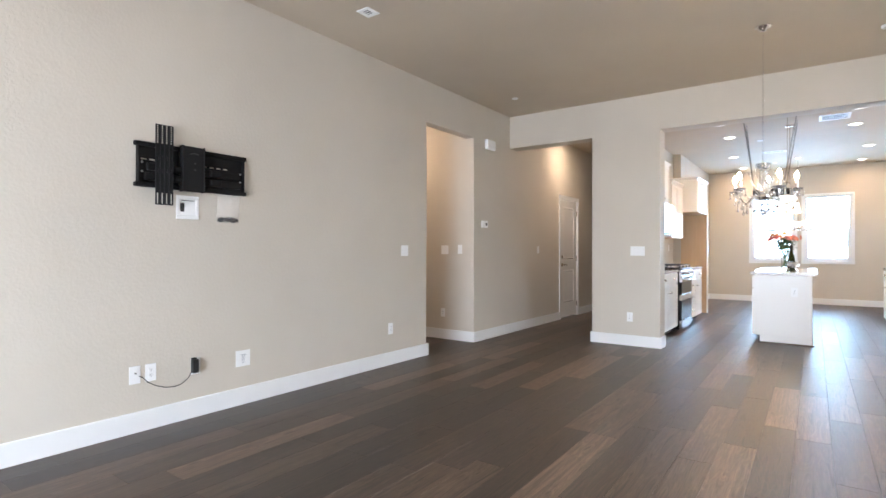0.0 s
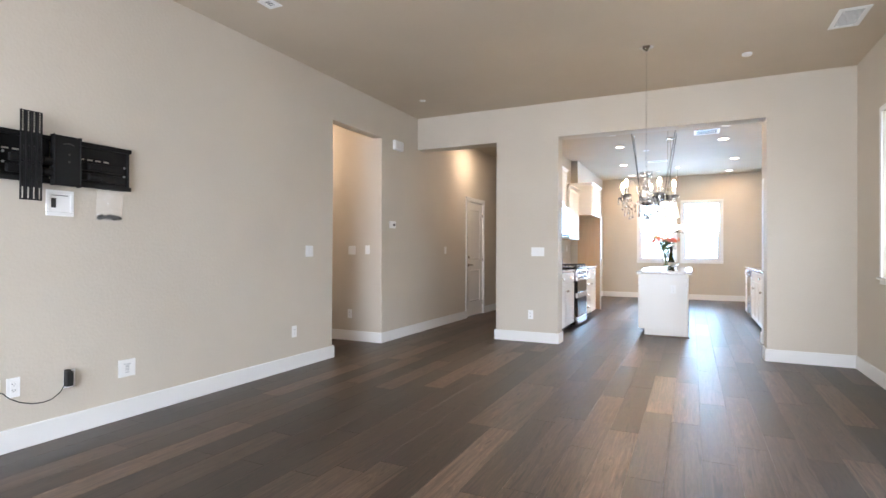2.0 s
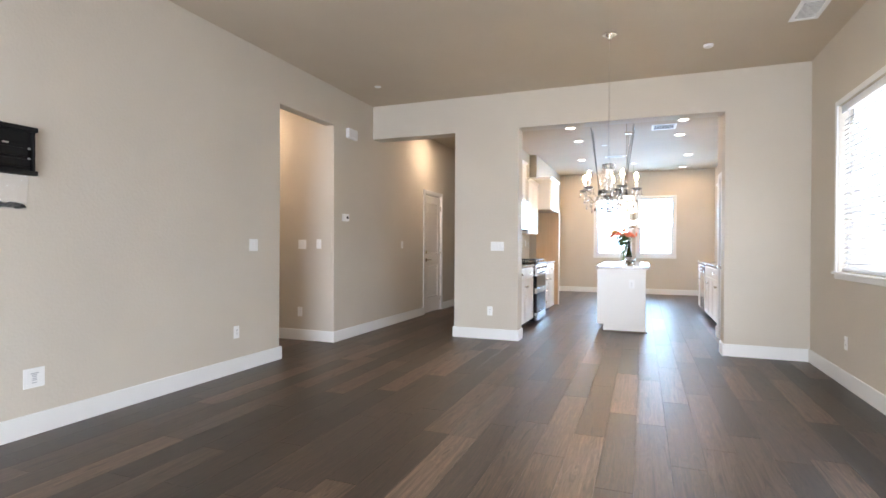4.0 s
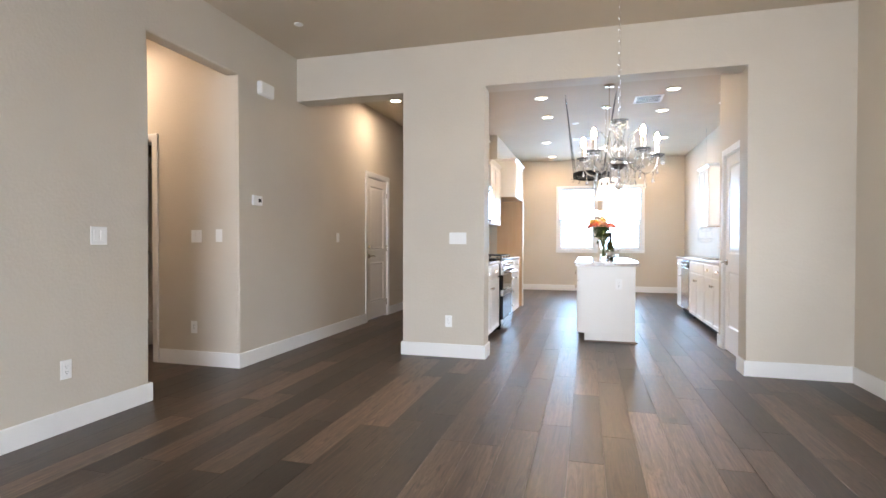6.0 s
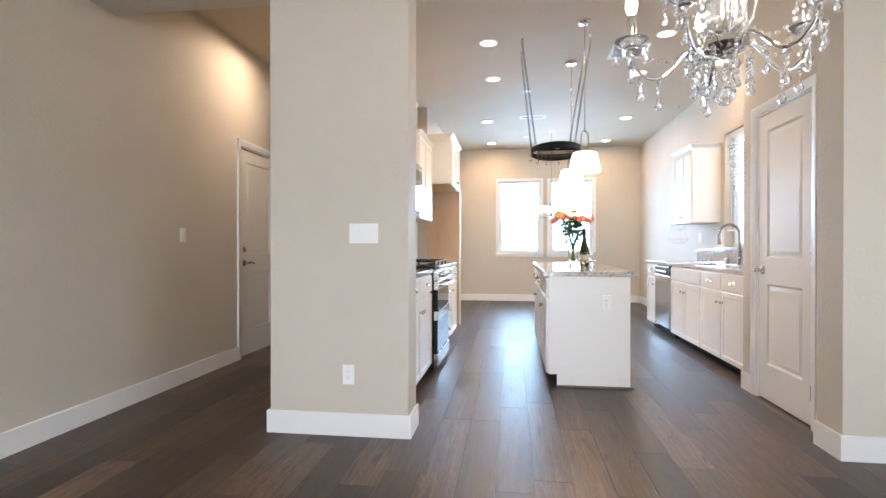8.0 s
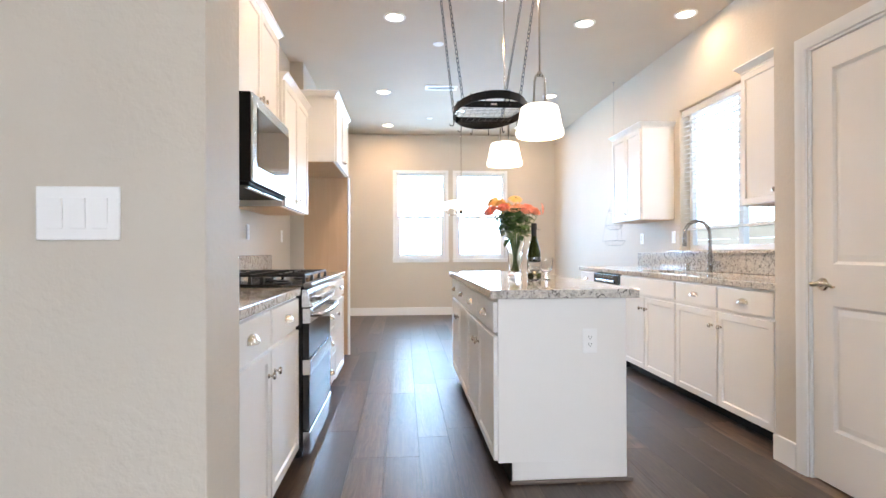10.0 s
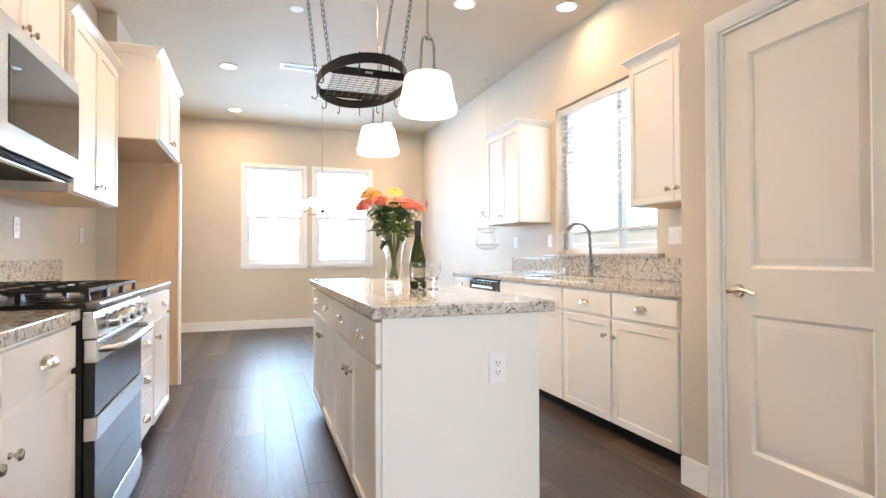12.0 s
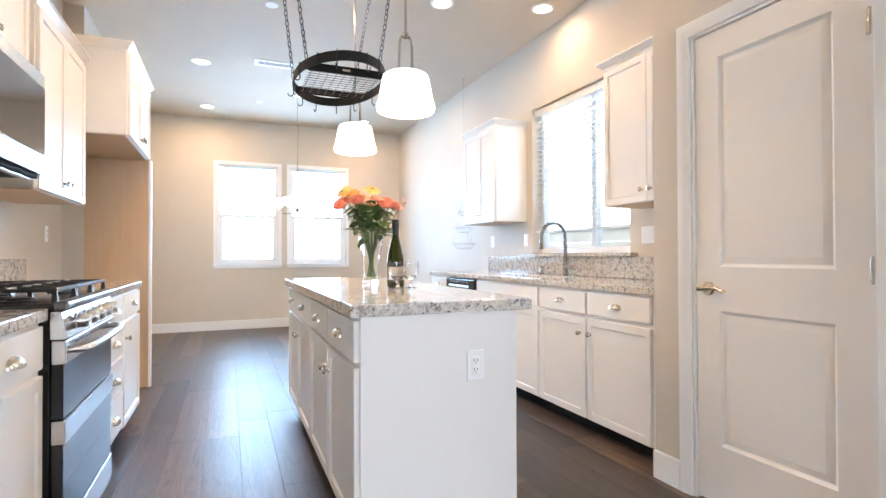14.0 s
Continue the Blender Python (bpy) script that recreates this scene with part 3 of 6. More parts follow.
# ---------------------------------------------------------------- kitchen: cabinets
def front(x, s, y0, y1, z0, z1, style, th=0.020):
    """A cabinet front on the carcass face x, standing out to s: 'door' has a recessed panel, 'slab' an eased edge."""
    bm = bmesh.new()
    lo, hi = sorted((x, x + s * th))
    fs = box(bm, lo, hi, y0, y1, z0, z1)
    face = max(fs, key=lambda f: f.calc_center_median().x * s)
    bmesh.ops.recalc_face_normals(bm, faces=bm.faces)
    rim = list(face.edges)
    if style == "door":
        w = min(0.058, (y1 - y0) * 0.28)
        bmesh.ops.inset_region(bm, faces=[face], thickness=w, depth=0.0)
        bmesh.ops.inset_region(bm, faces=[face], thickness=0.008, depth=-0.009)
    bmesh.ops.bevel(bm, geom=[e for e in rim if e.is_valid], offset=0.004, segments=2, profile=0.5, affect="EDGES")
    return bm


def cup_pull(x, s, y, z):
    """A ribbed cup pull: a quarter shell with a flange, open below."""
    bm = bmesh.new()
    n, k = 14, 6
    rows = []
    for j in range(k + 1):
        b = math.pi / 2 * j / k
        rows.append([bm.verts.new((x + s * (0.002 + 0.026 * math.sin(b) * math.sin(math.pi * i / n) ** 0.6), y - 0.046 * math.cos(math.pi * i / n), z - 0.014 + (0.032 * math.cos(b)) * math.sin(math.pi * i / n) ** 0.5)) for i in range(n + 1)])
    for a, b in zip(rows, rows[1:]):
        for i in range(n):
            bm.faces.new((a[i], a[i + 1], b[i + 1], b[i]))
    bmesh.ops.remove_doubles(bm, verts=bm.verts, dist=0.0004)
    bmesh.ops.solidify(bm, geom=list(bm.faces), thickness=0.0015)
    for dy in (-0.030, -0.016, 0.0, 0.016, 0.030):
        tube(bm, [(x + s * 0.004, y + dy * 0.4, z + 0.017), (x + s * 0.019, y + dy * 0.7, z + 0.008 - abs(dy) * 0.1), (x + s * (0.0275 - abs(dy) * 0.12), y + dy, z - 0.012)], 0.0019, 6)
    return bm


def knob(x, s, y, z):
    bm = bmesh.new()
    lathe(bm, [(0.009, 0.0), (0.008, s * 0.003), (0.0055, s * 0.006), (0.0055, s * 0.014), (0.013, s * 0.018), (0.0155, s * 0.023), (0.013, s * 0.028), (0.004, s * 0.030)], 16, (x, y, z), "x")
    return bm


def add_fronts(root, x, s, rows):
    """rows of (kind, y0, y1, z0, z1, hardware): hardware is 'cup', or the y and z of a knob."""
    for kind, y0, y1, z0, z1, hw in rows:
        f = part("drawer_front" if kind == "slab" else "door", front(x, s, y0, y1, z0, z1, kind), CABINET, root)
        face = x + s * 0.020
        if hw == "cup":
            part("cup_pull", cup_pull(face, s, (y0 + y1) / 2, (z0 + z1) / 2), NICKEL, f, "satin nickel cup pull")
        elif hw:
            part("knob", knob(face, s, *hw), NICKEL, f, "satin nickel knob")


def base_cabinet(name, x_face, x_wall, y0, y1, rows, label, top=0.865, toe=0.085):
    s = 1 if x_face > x_wall else -1
    root = thing(name, ((x_face + x_wall) / 2, (y0 + y1) / 2, 0), label, "cabinet")
    bm = bmesh.new()
    lo, hi = sorted((x_face, x_wall))
    box(bm, lo, hi, y0, y1, toe, top, 0.0015, 1)
    part("carcass", bm, CABINET, root)
    bm = bmesh.new()
    lo, hi = sorted((x_face - s * 0.075, x_wall))
    box(bm, lo, hi, y0 + 0.001, y1 - 0.001, 0.0, toe - 0.001)
    part("toe_kick", bm, BLACK, root, "dark recessed toe kick")
    add_fronts(root, x_face, s, rows)
    return root


def crown(bm, lo, hi, y0, y1, z, s, h=0.052, run=0.042, ends=(True, True)):
    """Stepped and sloped crown moulding round a cabinet top."""
    for dz0, dz1, o0, o1 in ((0.0, 0.012, 0.008, 0.008), (0.012, 0.042, 0.010, run - 0.006), (0.042, h, run, run)):
        xa0, xb0 = (lo, hi + o0) if s > 0 else (lo - o0, hi)
        xa1, xb1 = (lo, hi + o1) if s > 0 else (lo - o1, hi)
        ya0, yb0, ya1, yb1 = y0 - o0 * ends[0], y1 + o0 * ends[1], y0 - o1 * ends[0], y1 + o1 * ends[1]
        vs = [bm.verts.new(p) for p in ((xa0, ya0, z + dz0), (xb0, ya0, z + dz0), (xb0, yb0, z + dz0), (xa0, yb0, z + dz0), (xa1, ya1, z + dz1), (xb1, ya1, z + dz1), (xb1, yb1, z + dz1), (xa1, yb1, z + dz1))]
        for q in ((3, 2, 1, 0), (4, 5, 6, 7), (0, 1, 5, 4), (1, 2, 6, 5), (2, 3, 7, 6), (3, 0, 4, 7)):
            bm.faces.new([vs[i] for i in q])


def wall_cabinet(name, x_face, x_wall, y0, y1, z0, z1, splits, label, knobs=(), ends=(True, True)):
    s = 1 if x_face > x_wall else -1
    root = thing(name, ((x_face + x_wall) / 2, (y0 + y1) / 2, z0), label, "cabinet")
    bm = bmesh.new()
    lo, hi = sorted((x_face, x_wall))
    box(bm, lo, hi, y0, y1, z0 + 0.001, z1, 0.0015, 1)
    part("carcass", bm, CABINET, root)
    bm = bmesh.new()
    box(bm, lo + 0.012, hi - 0.012, y0 + 0.015, y1 - 0.015, z0 - 0.004, z0)
    part("underside", bm, VENEER, root, "pale maple veneer underside")
    bm = bmesh.new()
    crown(bm, lo, hi, y0, y1, z1, s, ends=ends)
    part("crown_moulding", bm, CABINET, root)
    for (a, b), kn in zip(zip(splits, splits[1:]), knobs or [None] * 9):
        d = part("door", front(x_face, s, a + 0.002, b - 0.002, z0 + 0.003, z1 - 0.01, "door"), CABINET, root)
        if kn:
            part("knob", knob(x_face + s * 0.020, s, *kn), NICKEL, d, "satin nickel knob")
    return root


def slab(top, label, back=None, ledge=None, hole=None):
    """A granite worktop with polished eased edges, and its upstand and window ledge as parts."""
    x0, x1, y0, y1, z0, z1 = top
    root = thing("countertop", ((x0 + x1) / 2, (y0 + y1) / 2, z0), label, "countertop")
    bm = bmesh.new()
    if hole:
        hx0, hx1, hy0, hy1 = hole
        xs, ys = (x0, hx0, hx1, x1), (y0, hy0, hy1, y1)
        grid = [[[bm.verts.new((x, y, z)) for y in ys] for x in xs] for z in (z0, z1)]
        cells = [(i, j) for i in range(3) for j in range(3) if (i, j) != (1, 1)]
        for i, j in cells:
            for lv in (0, 1):
                q = [grid[lv][i][j], grid[lv][i + 1][j], grid[lv][i + 1][j + 1], grid[lv][i][j + 1]]
                bm.faces.new(q if lv else q[::-1])
        rim = [(0, k) for k in range(3)] + [(k, 3) for k in range(3)] + [(3, k) for k in (3, 2, 1)] + [(k, 0) for k in (3, 2, 1)]
        for loop in (rim, [(1, 1), (2, 1), (2, 2), (1, 2)]):
            for k, a in enumerate(loop):
                b = loop[(k + 1) % len(loop)]
                bm.faces.new((grid[0][b[0]][b[1]], grid[0][a[0]][a[1]], grid[1][a[0]][a[1]], grid[1][b[0]][b[1]]))
        bmesh.ops.recalc_face_normals(bm, faces=bm.faces)
        sharp = [e for e in bm.edges if len(e.link_faces) == 2 and e.calc_face_angle() > 1]
        bmesh.ops.bevel(bm, geom=sharp, offset=0.004, segments=2, profile=0.5, affect="EDGES")
    else:
        box(bm, *top, 0.004, 2)
    part("worktop", bm, GRANITE, root)
    for name, b in (("backsplash", back), ("window_ledge", ledge)):
        if b:
            bm = bmesh.new()
            box(bm, *b, 0.004, 2)
            part(name, bm, GRANITE, root)
    return root


XF = -1.72   # carcass face of the range side
base_cabinet("base_cabinet", XF, X_KIT, 6.63, 7.91, [("slab", 6.79, 7.335, 0.715, 0.852, "cup"), ("slab", 7.357, 7.885, 0.715, 0.852, "cup"),
             ("door", 6.79, 7.335, 0.092, 0.693, (7.30, 0.60)), ("door", 7.357, 7.885, 0.092, 0.693, (7.395, 0.60))], "white base cabinet beside the range with cup pulls")
base_cabinet("drawer_cabinet", XF, X_KIT, 8.70, 9.275, [("slab", 8.765, 9.262, 0.715, 0.852, "cup"), ("slab", 8.765, 9.262, 0.525, 0.70, "cup"), ("slab", 8.765, 9.262, 0.33, 0.51, "cup"), ("slab", 8.765, 9.262, 0.115, 0.315, "cup")],
             "white four-drawer base cabinet with nickel cup pulls")
base_cabinet("base_cabinet", XF, X_KIT, 9.275, 9.87, [("slab", 9.29, 9.85, 0.715, 0.852, "cup"), ("door", 9.29, 9.85, 0.092, 0.693, (9.335, 0.60))], "white base cabinet beside the empty refrigerator bay")
slab((X_KIT, -1.695, 6.625, 7.915, 0.866, 0.905), "speckled granite worktop on the cabinet by the range", (X_KIT, X_KIT + 0.02, 6.625, 7.915, 0.9055, 1.06))
slab((X_KIT, -1.695, 8.695, 9.89, 0.866, 0.905), "speckled granite worktop between range and refrigerator bay", (X_KIT, X_KIT + 0.02, 8.695, 9.89, 0.9055, 1.06))
wall_cabinet("wall_cabinet", -2.04, X_KIT, 6.63, 7.955, 1.40, 2.545, (6.66, 7.30, 7.945), "tall white wall cabinet beside the microwave", (None, None), ends=(False, False))
wall_cabinet("wall_cabinet", -2.04, X_KIT, 7.957, 8.86, 1.925, 2.545, (7.97, 8.41, 8.85), "white wall cabinet above the microwave", ((8.37, 2.0), (8.45, 2.0)), ends=(False, True))
wall_cabinet("wall_cabinet", -2.005, X_KIT, 8.862, 9.745, 1.40, 2.285, (8.875, 9.31, 9.735), "white two-door wall cabinet by the refrigerator bay", ((9.27, 1.475), (9.35, 1.475)), ends=(False, False))
wall_cabinet("refrigerator_cabinet", -1.765, X_KIT, 9.75, 10.715, 1.865, 2.42, (9.765, 10.235, 10.70), "deep white cabinet above the empty refrigerator bay", ((10.20, 1.93), (10.27, 1.93)), ends=(True, True))
panel = thing("refrigerator_surround", (-2.05, 10.74, 0), "tall maple-faced end wall of the refrigerator bay", "cabinet")
bm = bmesh.new()
box(bm, X_DIN + 0.001, -1.76, 10.717, 10.755, 0.0, 1.864)
part("panel", bm, VENEER, panel)
bm = bmesh.new()
box(bm, -1.759, -1.738, 10.705, 10.760, 0.0, 1.864, 0.003, 1)
part("edge_stile", bm, CABINET, panel, "white painted front stile")

# sink side
XR = 0.85
base_cabinet("base_cabinet", XR, X_RIGHT, 7.80, 8.91, [("slab", 7.885, 8.385, 0.715, 0.852, "cup"), ("slab", 8.405, 8.895, 0.715, 0.852, "cup"),
             ("door", 7.885, 8.385, 0.092, 0.693, (8.35, 0.60)), ("door", 8.405, 8.895, 0.092, 0.693, (8.445, 0.60))], "white two-drawer base cabinet beside the pantry")
base_cabinet("sink_cabinet", XR, X_RIGHT, 8.912, 9.885, [("slab", 8.925, 9.87, 0.715, 0.852, None), ("door", 8.925, 9.39, 0.092, 0.693, (9.35, 0.60)), ("door", 9.405, 9.87, 0.092, 0.693, (9.445, 0.60))],
             "white sink base cabinet with two doors")
base_cabinet("base_cabinet", XR, X_RIGHT, 10.52, 10.955, [("slab", 10.535, 10.94, 0.715, 0.852, "cup"), ("door", 10.535, 10.94, 0.092, 0.693, (10.58, 0.60))], "narrow white end cabinet past the dishwasher")
sink_hole = (0.95, 1.30, 9.05, 9.78)
slab((0.822, X_RIGHT, 7.787, 10.985, 0.866, 0.905), "speckled granite worktop with backsplash and window ledge",
     (X_RIGHT - 0.02, X_RIGHT - 0.0005, 7.787, 10.80, 0.9055, 1.062), (1.385, 1.59, 8.62, 10.05, 1.063, 1.088), sink_hole)
sink = thing("sink", (1.12, 9.41, 0.68), "undermount stainless steel kitchen sink", "sink")
bm = bmesh.new()
for b in ((0.945, 1.305, 9.045, 9.785, 0.68, 0.69), (0.945, 0.952, 9.045, 9.785, 0.69, 0.865), (1.298, 1.305, 9.045, 9.785, 0.69, 0.865), (0.952, 1.298, 9.045, 9.052, 0.69, 0.865), (0.952, 1.298, 9.778, 9.785, 0.69, 0.865)):
    box(bm, *b)
part("bowl", bm, STEEL, sink)
bm = bmesh.new()
lathe(bm, [(0.045, 0.690), (0.045, 0.694), (0.03, 0.692), (0.004, 0.6915)], 20, (1.12, 9.41, 0))
part("drain", bm, STEEL, sink)
faucet = thing("faucet", (1.375, 9.345, 0.905), "brushed steel gooseneck pull-down faucet", "faucet")
bm = bmesh.new()
lathe(bm, [(0.029, 0.905), (0.029, 0.915), (0.021, 0.922), (0.0205, 1.05), (0.014, 1.056)], 18, (1.375, 9.345, 0))
part("body", bm, FAUCET, faucet)
bm = bmesh.new()
arc = [(1.375, 9.345, 1.05 + 0.05 * i) for i in range(4)] + [(1.285 + 0.09 * math.cos(a), 9.345 + 0.035 * (1 - math.cos(a)), 1.225 + 0.105 * math.sin(a)) for a in [math.pi * i / 12 for i in range(1, 13)]]
tube(bm, arc, 0.0150, 12)
part("spout", bm, FAUCET, faucet)
bm = bmesh.new()
tip = arc[-1]
lathe(bm, [(0.0125, 0.0), (0.016, -0.01), (0.017, -0.06), (0.02, -0.095), (0.017, -0.105), (0.005, -0.106)], 16, tip)
part("spray_head", bm, FAUCET, faucet)
bm = bmesh.new()
tube(bm, [(1.375, 9.335, 0.975), (1.376, 9.295, 0.977), (1.378, 9.25, 0.984), (1.38, 9.228, 0.990)], [0.016, 0.014, 0.009, 0.008], 10)
part("handle", bm, FAUCET, faucet)
gap = thing("air_gap", (1.385, 9.70, 0.905), "small chrome dishwasher air gap on the worktop", "air gap")
bm = bmesh.new()
lathe(bm, [(0.022, 0.9052), (0.022, 0.955), (0.018, 0.966), (0.003, 0.968)], 18, (1.385, 9.70, 0))
part("cap", bm, STEEL, gap)
wall_cabinet("wall_cabinet", 1.13, X_RIGHT, 7.787, 8.57, 1.385, 2.275, (7.80, 8.185, 8.56), "white two-door wall cabinet beside the sink window", ((8.15, 1.46), (8.22, 1.46)), ends=(False, True))
wall_cabinet("wall_cabinet", 1.13, X_RIGHT, 10.05, 10.735, 1.385, 2.275, (10.06, 10.39, 10.725), "white two-door wall cabinet past the sink window", ((10.36, 1.46), (10.42, 1.46)))

# dishwasher
dw = thing("dishwasher", (1.12, 10.2, 0), "stainless dishwasher with a black control strip", "dishwasher")
bm = bmesh.new()
box(bm, XR + 0.01, X_RIGHT - 0.03, 9.89, 10.515, 0.09, 0.86)
part("tub", bm, RUBBER, dw)
bm = bmesh.new()
box(bm, XR - 0.028, XR + 0.01, 9.895, 10.51, 0.115, 0.745, 0.006, 2)
part("door", bm, STEEL, dw)
bm = bmesh.new()
box(bm, XR - 0.032, XR + 0.01, 9.895, 10.51, 0.75, 0.855, 0.008, 2)
strip = part("control_panel", bm, ENAMEL, dw, "glossy black control strip")
bm = bmesh.new()
box(bm, XR - 0.045, XR - 0.033, 9.98, 10.42, 0.775, 0.80, 0.005, 2)
part("handle", bm, STEEL, strip)
for i in range(6):
    bm = bmesh.new()
    box(bm, XR - 0.0335, XR - 0.0322, 10.02 + i * 0.07, 10.05 + i * 0.07, 0.825, 0.832)
    part("marking", bm, GREYMARK, strip)
bm = bmesh.new()
box(bm, XR + 0.05, X_RIGHT - 0.03, 9.895, 10.51, 0.0, 0.089)
part("kick_plate", bm, BLACK, dw)

# island
isl = thing("kitchen_island", (-0.43, 8.65, 0), "white kitchen island with drawers, doors and a plain end panel", "kitchen island")
bm = bmesh.new()
box(bm, -0.733, -0.117, 7.607, 9.69, 0.098, 0.865, 0.002, 1)
box(bm, -0.667, -0.117, 7.6075, 9.688, 0.0, 0.098)
part("body", bm, CABINET, isl)
bm = bmesh.new()
box(bm, -0.676, -0.668, 7.612, 9.68, 0.001, 0.096)
part("toe_kick", bm, BLACK, isl, "dark toe kick")
SHOE = material("brown_shoe_moulding", (0.16, 0.12, 0.095), 0.4)
bm = bmesh.new()
box(bm, -0.680, -0.090, 7.590, 7.6065, 0.0, 0.018, 0.006, 2)
box(bm, -0.1165, -0.102, 7.6065, 9.70, 0.0, 0.018, 0.006, 2)
part("shoe_moulding", bm, SHOE, isl, "brown quarter-round shoe moulding")
rows = []
ys = (7.622, 8.14, 8.658, 9.176, 9.69)
for i, (a, b) in enumerate(zip(ys, ys[1:])):
    rows.append(("slab", a, b - 0.016, 0.705, 0.848, "cup"))
    ky = b - 0.055 if i % 2 == 0 else a + 0.04
    rows.append(("door", a, b - 0.016, 0.105, 0.685, (ky, 0.585)))
add_fronts(isl, -0.733, -1, rows)
slab((-0.774, -0.066, 7.573, 9.72, 0.8655, 0.908), "polished speckled granite island top")

# ---------------------------------------------------------------- range and microwave
rg = thing("range", (-2.0, 8.35, 0), "stainless double-oven gas range with black grates", "range")
bm = bmesh.new()
box(bm, -2.30, -1.705, 7.966, 8.736, 0.03, 0.895, 0.003, 1)
part("body", bm, ENAMEL, rg, "black enamel sides")
for y in (8.02, 8.68):
    for x in (-2.24, -1.78):
        bm = bmesh.new()
        lathe(bm, [(0.018, 0.0), (0.018, 0.012), (0.008, 0.014), (0.008, 0.031)], 12, (x, y, 0))
        part("foot", bm, RUBBER, rg)
bm = bmesh.new()
box(bm, -2.295, -1.66, 7.963, 8.739, 0.8955, 0.920, 0.006, 2)
part("cooktop", bm, ENAMEL, rg, "black enamel cooktop")
bm = bmesh.new()
box(bm, -1.700, -1.652, 7.9625, 8.7395, 0.8945, 0.926, 0.009, 3)
part("front_lip", bm, DARKSTEEL, rg, "rounded stainless cooktop edge")
bm = bmesh.new()     # sloping control panel with knobs
vs = [bm.verts.new(p) for p in ((-1.705, 7.966, 0.80), (-1.655, 7.966, 0.80), (-1.675, 7.966, 0.893), (-1.705, 7.966, 0.893), (-1.705, 8.736, 0.80), (-1.655, 8.736, 0.80), (-1.675, 8.736, 0.893), (-1.705, 8.736, 0.893))]
for q in ((3, 2, 1, 0), (4, 5, 6, 7), (0, 1, 5, 4), (1, 2, 6, 5), (2, 3, 7, 6), (3, 0, 4, 7)):
    bm.faces.new([vs[i] for i in q])
bmesh.ops.bevel(bm, geom=list(bm.edges), offset=0.004, segments=2, profile=0.5, affect="EDGES")
cp = part("control_panel", bm, STEEL, rg, "sloping stainless knob panel")
for i in range(5):
    bm = bmesh.new()
    y = 8.10 + i * 0.125
    lathe(bm, [(0.030, 0.0), (0.030, 0.006), (0.025, 0.009), (0.024, 0.036), (0.021, 0.042), (0.002, 0.043)], 20, (-1.664, y, 0.848), "x")
    box(bm, -1.624, -1.616, y - 0.004, y + 0.004, 0.832, 0.866, 0.0015, 1)
    part("knob", bm, STEEL, cp, "stainless burner knob")


def oven_door(z0, z1, handle):
    bm = bmesh.new()
    box(bm, -1.703, -1.668, 7.972, 8.730, z0, z1, 0.004, 2)
    d = part("oven_door", bm, DARKGLASS, rg, "black glass oven door")
    bm = bmesh.new()
    box(bm, -1.702, -1.660, 7.970, 8.732, z1 - 0.078, z1 + 0.001, 0.004, 2)
    part("door_trim", bm, STEEL, d, "brushed steel top band")
    if handle:
        bm = bmesh.new()
        tube(bm, [(-1.664, 8.015, z1 - 0.036), (-1.640, 8.018, z1 - 0.036), (-1.618, 8.04, z1 - 0.036), (-1.606, 8.12, z1 - 0.036), (-1.600, 8.35, z1 - 0.036), (-1.606, 8.58, z1 - 0.036), (-1.618, 8.66, z1 - 0.036), (-1.640, 8.682, z1 - 0.036), (-1.664, 8.685, z1 - 0.036)], 0.0125, 12)
        part("handle", bm, STEEL, d, "bowed steel handle")
    return d


up = oven_door(0.535, 0.795, True)
oven_door(0.165, 0.53, False)
for i in range(8):
    bm = bmesh.new()
    box(bm, -1.6655, -1.6595, 8.08 + i * 0.07, 8.125 + i * 0.07, 0.772, 0.780)
    part("vent_slot", bm, SLOT, up)
bm = bmesh.new()
box(bm, -1.703, -1.664, 7.972, 8.730, 0.045, 0.160, 0.004, 2)
part("drawer", bm, STEEL, rg, "stainless lower drawer")
bm = bmesh.new()     # back guard with display
box(bm, -2.34, -2.297, 7.968, 8.734, 0.90, 1.035, 0.004, 2)
part("back_riser", bm, STEEL, rg)
bm = bmesh.new()
vs = [bm.verts.new(p) for p in ((-2.34, 7.968, 1.04), (-2.245, 7.968, 1.04), (-2.29, 7.968, 1.195), (-2.34, 7.968, 1.195), (-2.34, 8.734, 1.04), (-2.245, 8.734, 1.04), (-2.29, 8.734, 1.195), (-2.34, 8.734, 1.195))]
for q in ((3, 2, 1, 0), (4, 5, 6, 7), (0, 1, 5, 4), (1, 2, 6, 5), (2, 3, 7, 6), (3, 0, 4, 7)):
    bm.faces.new([vs[i] for i in q])
bmesh.ops.bevel(bm, geom=list(bm.edges), offset=0.008, segments=3, profile=0.5, affect="EDGES")
bg = part("back_guard", bm, STEEL, rg, "stainless back guard")
bm = bmesh.new()
vs = [bm.verts.new(p) for p in ((-2.2525, 8.19, 1.075), (-2.2525, 8.50, 1.075), (-2.2815, 8.50, 1.172), (-2.2815, 8.19, 1.172))]
bm.faces.new(vs)
part("display", bm, DISPLAY, bg, "dark clock display")


